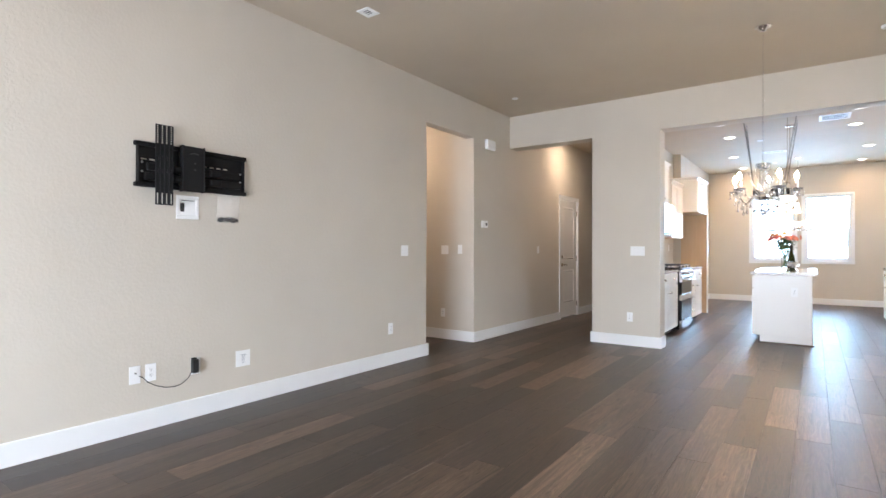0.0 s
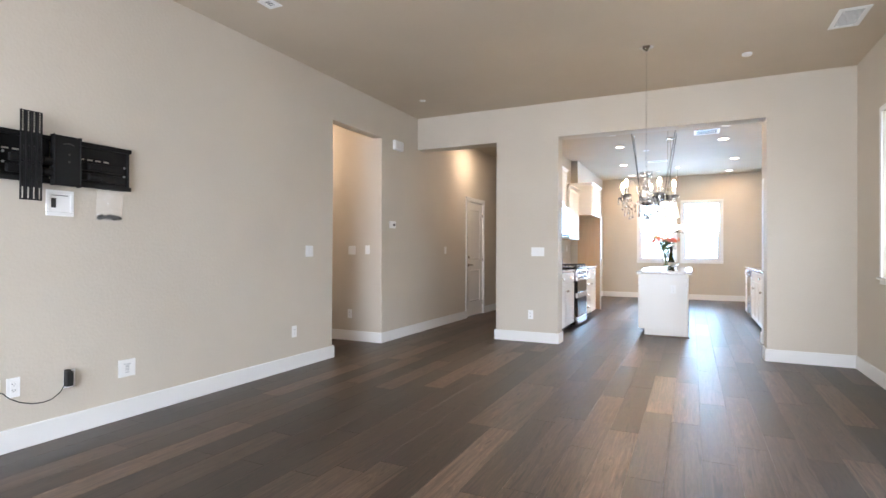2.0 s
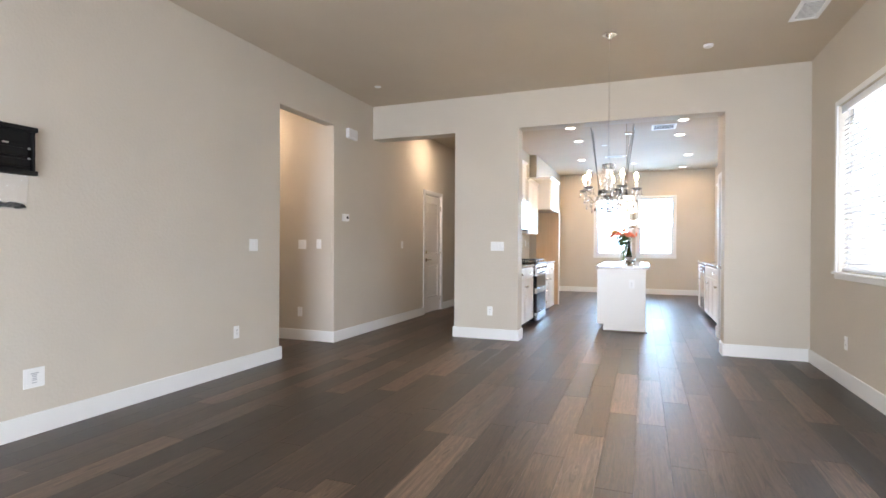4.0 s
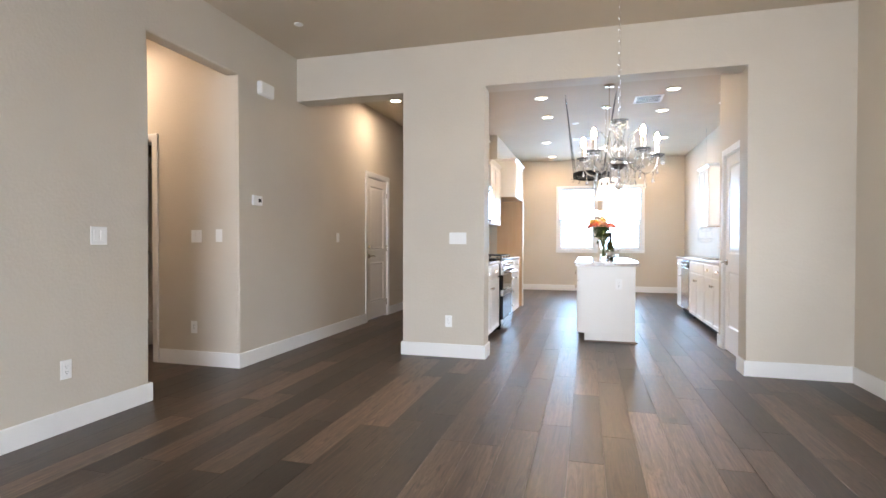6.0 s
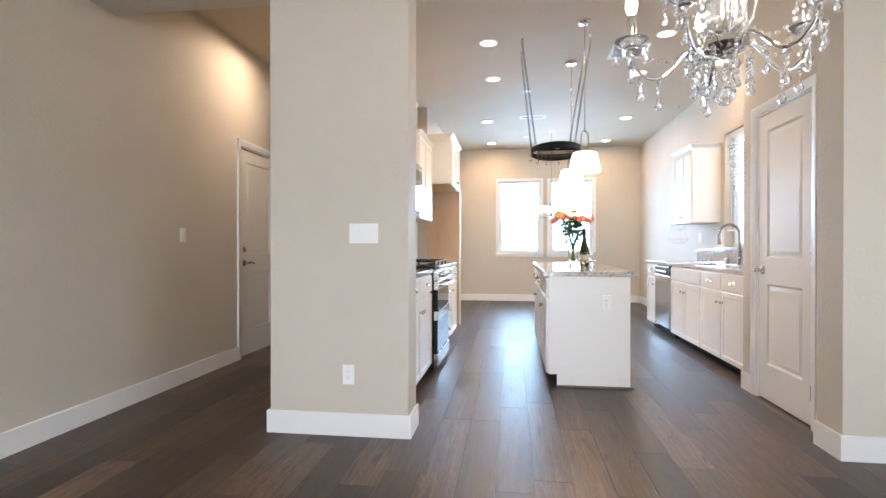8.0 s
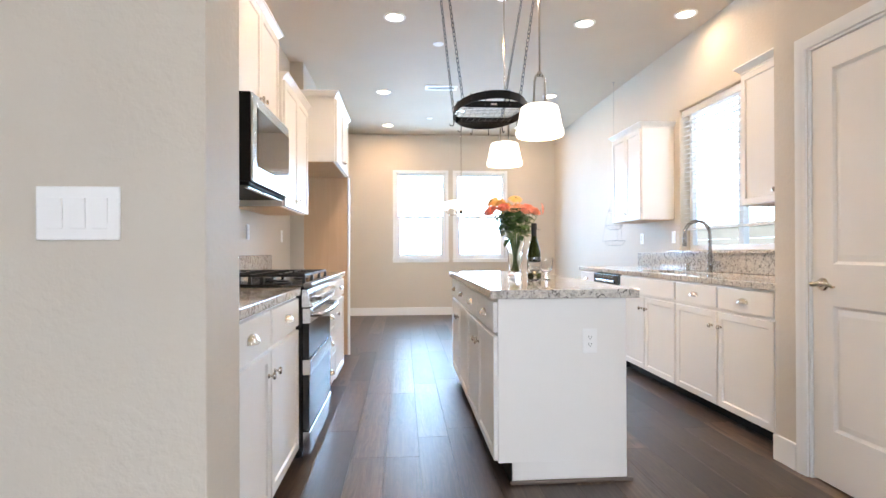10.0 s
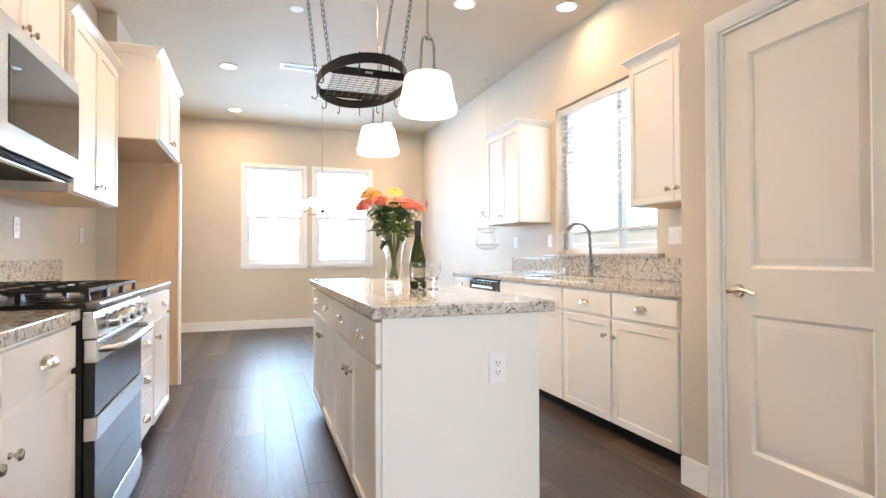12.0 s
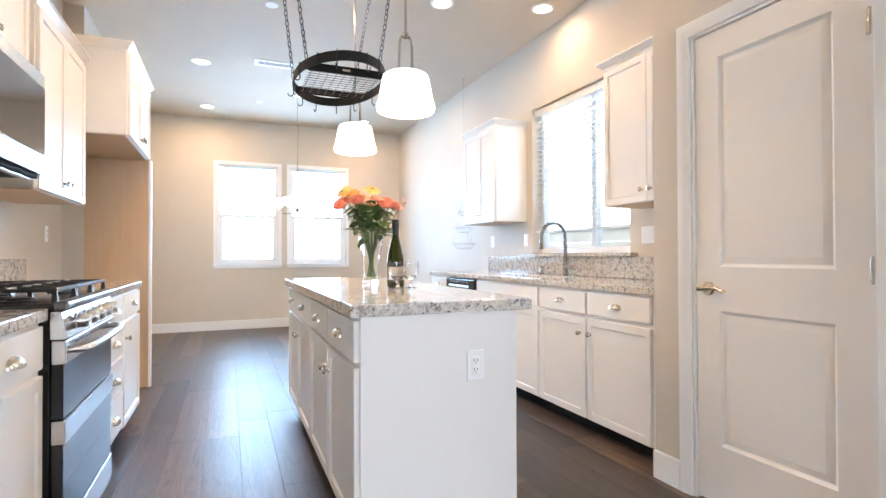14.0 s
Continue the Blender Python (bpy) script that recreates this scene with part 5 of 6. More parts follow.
for i in range(3):
    b = 2 * math.pi * i / 3 + 0.4
    for (za, ra), (zb, rb) in zip(zz, zz[1:]):
        tube(bm, [(BX + ra * math.cos(b), BY + ra * math.sin(b), za), (BX + rb * math.cos(b), BY + rb * math.sin(b), zb)], 0.0012, 4)
part("side_chain", bm, PALEWIRE, hb)

# ---------------------------------------------------------------- wall plates and wall devices
def plate(m, kind, label, category, gangs=1, w=None, h=0.115):
    """A cover plate in its own frame: x along the wall, -y out of it."""
    t = thing("wall_plate" if kind in ("blank", "coax") else ("outlet" if kind == "outlet" else "light_switch"), m, label, category)
    w = w or 0.07 + 0.046 * (gangs - 1)
    bm = bmesh.new()
    box(bm, -w / 2, w / 2, -0.006, 0.0, -h / 2, h / 2, 0.003, 2)
    part("cover_plate", bm, PLASTIC, t, world=False)
    for g in range(gangs):
        cx = (g - (gangs - 1) / 2) * 0.046
        if kind == "rocker":
            bm = bmesh.new()
            vs = [bm.verts.new(p) for p in ((cx - 0.016, -0.0062, -0.033), (cx + 0.016, -0.0062, -0.033), (cx + 0.016, -0.0062, 0.033), (cx - 0.016, -0.0062, 0.033), (cx - 0.016, -0.0075, -0.032), (cx + 0.016, -0.0075, -0.032), (cx + 0.016, -0.0115, 0.032), (cx - 0.016, -0.0115, 0.032))]
            for q in ((4, 5, 6, 7), (0, 1, 5, 4), (1, 2, 6, 5), (2, 3, 7, 6), (3, 0, 4, 7)):
                bm.faces.new([vs[i] for i in q])
            part("rocker", bm, PLASTIC, t, world=False)
        if kind == "outlet":
            bm = bmesh.new()
            box(bm, cx - 0.0165, cx + 0.0165, -0.0085, -0.0061, -0.034, 0.034, 0.002, 1)
            r = part("receptacle", bm, PLASTIC, t, world=False)
            bm = bmesh.new()
            for z in (-0.017, 0.017):
                box(bm, cx - 0.008, cx - 0.0055, -0.0092, -0.0086, z - 0.001, z + 0.008)
                box(bm, cx + 0.0055, cx + 0.008, -0.0092, -0.0086, z - 0.001, z + 0.007)
                lathe(bm, [(0.0025, -0.0092), (0.0025, -0.0086)], 8, (cx, 0, z - 0.007), "y")
            part("slot", bm, SLOT, r, world=False)
        if kind == "coax":
            bm = bmesh.new()
            lathe(bm, [(0.0055, -0.006), (0.0055, -0.016), (0.002, -0.0165)], 10, (cx, 0, 0.012), "y")
            part("jack", bm, STEEL, t, world=False)
    return t


def on_west(y, z, x=X_TV):       # faces +x
    return pose(x, y, z, 0, 0, 90)


def on_south_face(x, z, y):      # faces -y
    return pose(x, y, z)


def on_east(y, z, x=X_RIGHT):    # faces -x
    return pose(x, y, z, 0, 0, -90)


plate(on_west(1.364, 0.369), "coax", "white cable jack plate low on the wall", "wall plate")
plate(on_west(1.462, 0.369), "outlet", "white duplex outlet low on the wall", "outlet")
plate(on_west(1.765, 0.357), "outlet", "white outlet with a black adapter plugged in", "outlet")
st = plate(on_west(2.137, 0.349), "blank", "square white data plate with small grey print", "wall plate", w=0.122, h=0.122)
bm = bmesh.new()
box(bm, -0.045, 0.045, -0.0078, -0.0061, -0.04, 0.04, 0.001, 1)
ins = part("insert", bm, PLASTIC, st, world=False)
bm = bmesh.new()
for z in (0.028, 0.018, 0.008, -0.004, -0.014, -0.03):
    box(bm, -0.014 if z < 0.025 else -0.025, 0.014 if z < 0.025 else 0.025, -0.0084, -0.0079, z - 0.0025, z + 0.0025)
part("print_bar", bm, GREYMARK, ins, world=False)
plate(on_west(4.051, 1.172), "rocker", "white two-gang rocker switch", "light switch", 2)
plate(on_west(3.829, 0.369), "outlet", "white duplex outlet near the hall opening", "outlet")
plate(on_west(7.326, 1.19), "rocker", "white rocker switch in the passage", "light switch")
plate(on_south_face(-4.093, 1.185, 5.43), "rocker", "white two-gang rocker switch in the hall", "light switch", 2)
plate(on_south_face(-3.85, 1.19, 5.43), "rocker", "white rocker switch in the hall", "light switch")
plate(on_south_face(-4.124, 0.349, 5.43), "outlet", "white duplex outlet in the hall", "outlet")
plate(on_south_face(-1.863, 1.172, Y_PART), "rocker", "white three-gang switch plate on the pier", "light switch", 3, w=0.172)
plate(on_south_face(-1.955, 0.354, Y_PART), "outlet", "white duplex outlet on the pier", "outlet")
plate(on_south_face(-0.296, 0.662, 7.607), "outlet", "white duplex outlet on the island end", "outlet")
plate(on_east(5.375, 0.367), "outlet", "white duplex outlet under the living room window", "outlet")
plate(on_east(10.725, 1.213), "outlet", "white outlet above the worktop", "outlet")
plate(on_east(10.056, 1.213), "rocker", "white rocker switch by the sink window", "light switch")
plate(on_east(8.50, 1.206), "rocker", "white three-gang switch plate by the sink", "light switch", 3)
plate(on_west(9.24, 1.237, X_KIT), "outlet", "white outlet above the worktop", "outlet")
plate(on_west(10.33, 1.235, X_KIT), "outlet", "white outlet in the refrigerator bay", "outlet")

ad = thing("power_adapter", on_west(1.755, 0.36), "black power adapter in the wall outlet", "power adapter")
bm = bmesh.new()
box(bm, -0.03, 0.012, -0.048, -0.009, -0.045, 0.05, 0.006, 2)
box(bm, -0.03, 0.0, -0.042, -0.012, 0.05, 0.06, 0.003, 1)
part("body", bm, RUBBER, ad, world=False)
cable = thing("power_cable", on_west(1.55, 0.3), "thin black cable drooping between two outlets", "cable")
bm = bmesh.new()
tube(bm, [(-0.165, -0.015, 0.058), (-0.15, -0.03, 0.05), (-0.12, -0.035, 0.015), (-0.07, -0.035, -0.018), (-0.01, -0.034, -0.042), (0.05, -0.034, -0.050), (0.10, -0.034, -0.042), (0.145, -0.034, -0.012), (0.172, -0.033, 0.03), (0.185, -0.032, 0.07)], 0.003, 8)
part("lead", bm, RUBBER, cable, world=False)

th = thing("thermostat", on_west(5.676, 1.522), "white wall thermostat with a small dark display", "thermostat")
bm = bmesh.new()
box(bm, -0.07, 0.07, -0.026, 0, -0.047, 0.047, 0.008, 3)
tb = part("housing", bm, PLASTIC, th, world=False)
bm = bmesh.new()
box(bm, 0.002, 0.046, -0.0272, -0.0258, -0.016, 0.016)
part("display", bm, SLOT, tb, "small dark display", world=False)
cm = thing("door_chime", on_west(5.795, 2.585), "white plastic door chime box high on the wall", "door chime")
bm = bmesh.new()
box(bm, -0.11, 0.11, -0.055, 0, -0.065, 0.065, 0.018, 3)
part("housing", bm, PLASTIC, cm, world=False)
hv = thing("wall_vent", on_south_face(-4.83, 2.662, 5.43), "white wall register above the hall doorway", "wall vent")
bm = bmesh.new()
for a in ((-0.125, 0.125, -0.136, -0.106), (-0.125, 0.125, 0.106, 0.136), (-0.125, -0.095, -0.106, 0.106), (0.095, 0.125, -0.106, 0.106), (-0.008, 0.008, -0.106, 0.106)):
    box(bm, a[0], a[1], -0.01, 0, a[2], a[3], 0.003, 1)
part("frame", bm, PLASTIC, hv, world=False)
bm = bmesh.new()
box(bm, -0.095, 0.095, -0.003, -0.001, -0.106, 0.106)
part("backing", bm, GRILLE, hv, "grey backing", world=False)
for i in range(12):
    bm = bmesh.new()
    z = -0.098 + i * 0.0178
    box(bm, -0.095, 0.095, -0.008, -0.003, z - 0.002, z + 0.002)
    part("slat", bm, GREYMARK, hv, world=False)

# ---------------------------------------------------------------- television bracket on the west wall
tv = thing("tv_bracket", on_west(1.75, 1.73), "black full-motion television wall bracket without a screen", "tv bracket")
bm = bmesh.new()
for z in (0.132, -0.132):
    box(bm, -0.40, 0.392, -0.034, 0.0, z - 0.014, z + 0.014, 0.002, 1)
part("wall_rail", bm, BLACK, tv, world=False)
for sx in (-1, 1):
    bm = bmesh.new()
    a, b = (0.375, 0.03) if sx > 0 else (0.385, 0.11)
    lo, hi = sorted((sx * a, sx * b))
    box(bm, lo, hi, -0.008, -0.001, 0.043, 0.118, 0.001, 1)
    box(bm, lo, hi, -0.008, -0.001, -0.118, 0.032, 0.001, 1)
    cuts = [lo] + [lo + 0.028 + 0.052 * i + d for i in range(4) for d in (0.0, 0.038)] + [hi]
    for ua, ub in zip(cuts[::2], cuts[1::2]):
        box(bm, ua, ub, -0.008, -0.001, 0.032, 0.043)
    box(bm, *sorted((sx * a, sx * (a - 0.012))), -0.036, 0, -0.118, 0.118, 0.002, 1)
    part("wall_plate", bm, BLACK, tv, "black plate with a row of slots", world=False)
    for z, x1 in ((-0.012, 0.33), (-0.078, 0.345)):
        bm = bmesh.new()
        box(bm, *sorted((sx * 0.05, sx * x1)), -0.044, -0.014, z - 0.024, z + 0.024, 0.006, 2)
        arm = part("folding_arm", bm, BLACK, tv, world=False)
        bm = bmesh.new()
        lathe(bm, [(0.020, sx * 0.09), (0.024, sx * 0.095), (0.024, sx * 0.165), (0.020, sx * 0.17)], 16, (0, -0.048, z), "x")
        part("knuckle", bm, BLACK, arm, world=False)
    for z in (0.015, -0.045):
        bm = bmesh.new()
        lathe(bm, [(0.008, -0.012), (0.008, -0.016), (0.003, -0.017)], 8, (sx * 0.352, 0, z), "y")
        part("bolt", bm, GREYMARK, tv, "grey bolt head", world=False)
bm = bmesh.new()
box(bm, -0.115, 0.035, -0.072, -0.047, -0.155, 0.155, 0.006, 2)
for x in (-0.118, 0.033):
    box(bm, x, x + 0.007, -0.078, -0.03, -0.158, 0.158, 0.002, 1)
head = part("head_plate", bm, BLACK, tv, "black centre head plate", world=False)
# dark discs and bar show the shade in two holes and a slot
for z in (0.04, -0.005):
    bm = bmesh.new()
    lathe(bm, [(0.007, -0.0745), (0.007, -0.0718)], 12, (-0.03, 0, z), "y")
    part("bolt", bm, SLOT, head, world=False)
bm = bmesh.new()
tube(bm, [(-0.065 + 0.06 * i / 8, -0.0728, 0.10 + 0.008 * math.sin(math.pi * i / 8)) for i in range(9)], 0.004, 6)
part("tilt_slot", bm, SLOT, head, world=False)
for i in range(4):
    x = -0.288 + i * 0.029
    bm = bmesh.new()
    for a in ((x - 0.0125, x - 0.006), (x + 0.006, x + 0.0125)):
        box(bm, *a, -0.092, -0.080, -0.262, 0.262, 0.001, 1)
    box(bm, x - 0.0062, x + 0.0062, -0.090, -0.082, -0.185, -0.055)
    box(bm, x - 0.0062, x + 0.0062, -0.090, -0.082, -0.030, 0.030)
    box(bm, x - 0.0062, x + 0.0062, -0.090, -0.082, 0.055, 0.140)
    box(bm, x - 0.0062, x + 0.0062, -0.090, -0.082, -0.262, -0.254)
    for j in range(8):
        box(bm, x - 0.0062, x + 0.0062, -0.090, -0.082, 0.153 + j * 0.0148, 0.158 + j * 0.0148)
    part("hanging_bracket", bm, BLACK, tv, "slotted black hanging strip", world=False)
box_ = thing("recessed_media_box", on_west(1.703, 1.469), "white recessed media box with a dark socket", "media box")
bm = bmesh.new()
for a in ((-0.08, 0.08, 0.058, 0.081), (-0.08, 0.08, -0.081, -0.055), (-0.08, -0.058, -0.055, 0.058), (0.058, 0.08, -0.055, 0.058)):
    box(bm, a[0], a[1], -0.009, 0, a[2], a[3], 0.003, 1)
part("frame", bm, PLASTIC, box_, world=False)
bm = bmesh.new()
box(bm, -0.058, 0.058, -0.0035, -0.001, -0.055, 0.058)
bk = part("back", bm, PLASTIC, box_, world=False)
bm = bmesh.new()
box(bm, -0.05, -0.022, -0.005, -0.0036, -0.03, 0.03, 0.001, 1)
box(bm, -0.045, 0.045, -0.0048, -0.0036, 0.046, 0.050)
part("socket", bm, SLOT, bk, "dark socket", world=False)
bag = thing("hardware_bag", on_west(2.005, 1.49), "clear plastic bag of black screws taped under the bracket", "plastic bag")
bm = bmesh.new()
nx, nz = 8, 10
sheets = []
for side in (0, 1):
    g = [[bm.verts.new((-0.09 + 0.18 * i / nx + 0.012 * j / nz, -0.004 - side * (0.004 + 0.022 * math.sin(math.pi * i / nx) * (1 - j / nz) ** 0.6) - 0.004 * noise.noise(Vector((i * 0.8, j * 0.7, side * 5))), -0.115 + 0.235 * j / nz)) for j in range(nz + 1)] for i in range(nx + 1)]
    for i in range(nx):
        for j in range(nz):
            bm.faces.new((g[i][j], g[i + 1][j], g[i + 1][j + 1], g[i][j + 1]))
part("film", bm, BAG, bag, world=False).visible_shadow = False
rr = random.Random(3)
for i in range(46):
    bm = bmesh.new()
    c = Vector((rr.uniform(-0.072, 0.072), -0.014 + rr.uniform(-0.006, 0.004), 0.0))
    c.z = -0.104 + rr.uniform(0, 0.026) * (1 - (c.x / 0.08) ** 2) ** 0.5
    d = Vector((rr.uniform(-1, 1), 0.1, rr.uniform(-0.5, 0.5))).normalized() * 0.011
    tube(bm, [c - d, c + d * 0.6, c + d * 0.62, c + d], [0.0042, 0.0042, 0.0075, 0.0075], 6)
    part("screw", bm, RUBBER, bag, "black screw", world=False)


# ---------------------------------------------------------------- blinds
def blind(name, x, y0, y1, z0, z1, tilt, label, pitch=0.043, cords=()):
    """Two-inch slats on ladder tapes behind a valance; x is the middle of the slats."""
    b = thing(name, (x, (y0 + y1) / 2, z0), label, "window blind")
    bm = bmesh.new()
    box(bm, x - 0.036, x - 0.024, y0, y1, z1 - 0.065, z1, 0.004, 2)
    box(bm, x - 0.022, x + 0.025, y0 + 0.01, y1 - 0.01, z1 - 0.045, z1 - 0.002)
    part("valance", bm, SLAT, b)
    n = int((z1 - 0.08 - z0) / pitch)
    ca, sa = math.cos(radians(tilt)), math.sin(radians(tilt))
    bm = bmesh.new()
    prof = [(-0.025, 0.0), (-0.012, 0.0022), (0.012, 0.0022), (0.025, 0.0), (0.012, -0.0006), (-0.012, -0.0006)]
    ends = [[bm.verts.new((px * ca - pz * sa, y, px * sa + pz * ca)) for px, pz in prof] for y in (y0 + 0.008 - (y0 + y1) / 2, y1 - 0.008 - (y0 + y1) / 2)]
    for i in range(6):
        bm.faces.new((ends[0][i], ends[0][(i + 1) % 6], ends[1][(i + 1) % 6], ends[1][i]))
    bm.faces.new(ends[0][::-1])
    bm.faces.new(ends[1])
    me = finish("slat", bm, SLAT)
    for i in range(n):
        s = new("slat", me)
        s.parent, s.location = b, (0, 0, 0.02 + i * pitch)
    bm = bmesh.new()
    box(bm, x - 0.025, x + 0.025, y0 + 0.006, y1 - 0.006, z0 - 0.012, z0 + 0.006, 0.003, 1)
    part("bottom_rail", bm, VINYL, b)
    for y in cords:
        bm = bmesh.new()
        for dx in (-0.027, 0.027):
            box(bm, x + dx - 0.0006, x + dx + 0.0006, y - 0.006, y + 0.006, z0, z1 - 0.05)
        part("ladder_tape", bm, SLAT, b)
    return b


blind("window_blind", 1.50, 3.52, 5.585, 0.985, 2.415, 48, "white slatted blind lowered over the living room window", cords=(3.75, 4.55, 5.42))
blind("window_blind", 1.50, 8.715, 9.935, 1.285, 2.40, 4, "white slatted blind half lowered over the sink window", cords=(8.85, 9.80))

# ---------------------------------------------------------------- on the island: flowers, bottle, cups
TOPZ = 0.908
VX, VY = -0.434, 8.60
vase = thing("vase", (VX, VY, TOPZ), "tall flared clear glass vase with water", "vase")
bm = bmesh.new()
zb = TOPZ
lathe(bm, [(0.002, zb), (0.042, zb), (0.046, zb + 0.006), (0.046, zb + 0.022), (0.041, zb + 0.03), (0.040, zb + 0.06), (0.047, zb + 0.15), (0.062, zb + 0.235), (0.070, zb + 0.262), (0.067, zb + 0.262), (0.058, zb + 0.232), (0.043, zb + 0.15), (0.036, zb + 0.06), (0.035, zb + 0.036), (0.002, zb + 0.033)], 28, (VX, VY, 0), caps=False)
part("glass", bm, VASEGLASS, vase)
bm = bmesh.new()
lathe(bm, [(0.0345, zb + 0.037), (0.0355, zb + 0.06), (0.0425, zb + 0.15), (0.045, zb + 0.165), (0.002, zb + 0.165)], 24, (VX, VY, 0))
part("water", bm, WATER, vase)
bq = thing("flower_bouquet", (VX, VY, TOPZ + 0.04), "bouquet of coral roses and golden daisies with green leaves", "flowers")


def rose(bm, c, r, d, seed):
    """A rose of five whorls of cupped petals opening along d."""
    q = Vector((0, 0, 1)).rotation_difference(d)
    g = random.Random(seed)
    for w, (count, rad, height, open_) in enumerate(((3, 0.25, 1.0, 0.0), (4, 0.45, 1.02, 0.03), (5, 0.64, 0.98, 0.08), (6, 0.82, 0.90, 0.16), (6, 0.96, 0.74, 0.35))):
        for k in range(count):
            a0 = 2 * math.pi * (k + 0.5 * (w % 2)) / count + g.uniform(-0.2, 0.2)
            half = math.pi / count * 1.35
            rows_ = []
            for j in range(5):
                v = j / 4
                row = []
                for i in range(5):
                    u = i / 4 * 2 - 1
                    a = a0 + u * half * (0.55 + 0.45 * math.sin(math.pi * min(v * 0.8 + 0.15, 1)))
                    rr_ = rad * (0.35 + 0.65 * math.sin(v * math.pi / 2)) + open_ * 0.30 * v * v
                    z = -0.25 + height * (v - 0.18 * v * u * u) + g.uniform(-0.015, 0.015) - open_ * 0.22 * v ** 3
                    row.append(bm.verts.new(c + q @ Vector((rr_ * math.cos(a), rr_ * math.sin(a), z)) * r))
                rows_.append(row)
            for ra, rb in zip(rows_, rows_[1:]):
                for i in range(4):
                    bm.faces.new((ra[i], ra[i + 1], rb[i + 1], rb[i]))


def daisy(bm, c, r, d, seed):
    q = Vector((0, 0, 1)).rotation_difference(d)
    g = random.Random(seed)
    for layer in range(3):
        for k in range(15):
            a = 2 * math.pi * (k + layer / 3) / 15 + g.uniform(-0.06, 0.06)
            length = r * (1.0 - 0.16 * layer) * g.uniform(0.92, 1.05)
            rows_ = []
            for j in range(4):
                v = j / 3
                wd = 0.15 * r * math.sin(math.pi * (0.18 + 0.72 * v))
                z = r * (0.05 + 0.10 * layer + 0.12 * v - 0.22 * v * v)
                rows_.append([bm.verts.new(c + q @ Vector((math.cos(a) * length * (0.15 + 0.85 * v) - math.sin(a) * wd * s, math.sin(a) * length * (0.15 + 0.85 * v) + math.cos(a) * wd * s, z + abs(s) * 0.03 * r))) for s in (-1, 0, 1)])
            for ra, rb in zip(rows_, rows_[1:]):
                for i in range(2):
                    bm.faces.new((ra[i], ra[i + 1], rb[i + 1], rb[i]))


# along the view the bouquet spreads to both sides of the vase: (dx, dy, z, radius, kind)
blooms = ((-0.135, -0.03, 1.345, 0.037, "coral"), (-0.075, -0.055, 1.365, 0.032, "coral"), (-0.02, -0.07, 1.355, 0.030, "apricot"), (0.045, -0.06, 1.350, 0.036, "coral"), (0.10, -0.035, 1.345, 0.032, "coral"),
          (0.075, 0.02, 1.372, 0.034, "coral"), (0.02, 0.03, 1.378, 0.033, "apricot"), (-0.05, 0.03, 1.382, 0.034, "yellow"), (0.15, 0.0, 1.372, 0.034, "daisy_coral"), (-0.125, -0.02, 1.415, 0.044, "daisy_gold"),
          (0.0, -0.02, 1.432, 0.043, "daisy_gold"), (-0.085, 0.01, 1.40, 0.036, "yellow"), (0.10, 0.06, 1.36, 0.03, "coral"), (-0.02, 0.08, 1.37, 0.03, "apricot"))
for i, (dx, dy, z, r, kind) in enumerate(blooms):
    dx, r, z = dx * 1.22, r * 1.22, z - 0.006
    c = Vector((VX + dx, VY + dy, z))
    base = Vector((VX + dx * 0.10, VY + dy * 0.12, TOPZ + 0.05))
    rim = Vector((VX - dx * 0.18, VY - dy * 0.18, TOPZ + 0.24))
    d = (c - Vector((VX, VY, 1.16))).normalized()
    bm = bmesh.new()
    tube(bm, [base + Vector((dx * -0.3, 0, 0)) * 0.3, rim * 0.5 + base * 0.5, rim + Vector((dx * 0.4, dy * 0.4, 0.0)), c - d * r * 0.3], [0.0028, 0.0026, 0.0024, 0.002], 6)
    s = part("stem", bm, STEM, bq, "green stem")
    bm = bmesh.new()
    mat = {"coral": CORAL, "apricot": APRICOT, "yellow": YELLOW, "daisy_coral": CORAL, "daisy_gold": YELLOW}[kind]
    if kind.startswith("daisy"):
        face = Vector((dx * 4, -0.35 + dy, 0.55)).normalized() if dx < 0.1 else Vector((1.0, -0.35, 0.1)).normalized()
        daisy(bm, c, r, face, i)
    else:
        rose(bm, c, r, (d + Vector((0, -0.45, 0.1))).normalized(), i)
    part("bloom", bm, mat, s, {"coral": "coral rose", "apricot": "apricot rose", "yellow": "golden rose", "daisy_coral": "coral daisy", "daisy_gold": "golden daisy"}[kind])
    if kind.startswith("daisy"):
        bm = bmesh.new()
        ball(bm, c + face * r * 0.16, r * 0.24, (1, 1, 0.7), 10, 6)
        part("flower_eye", bm, STEM, s, "green-brown flower eye")


for i in range(12):
    a = 2.4 * i
    bm = bmesh.new()
    lo_ = Vector((VX + 0.022 * math.cos(a), VY + 0.022 * math.sin(a), TOPZ + 0.045))
    hi_ = Vector((VX - 0.045 * math.cos(a + 0.5), VY - 0.045 * math.sin(a + 0.5), TOPZ + 0.30))
    tube(bm, [lo_, lo_.lerp(hi_, 0.5), hi_], 0.0034, 6)
    part("stem", bm, STEM, bq, "green stem")


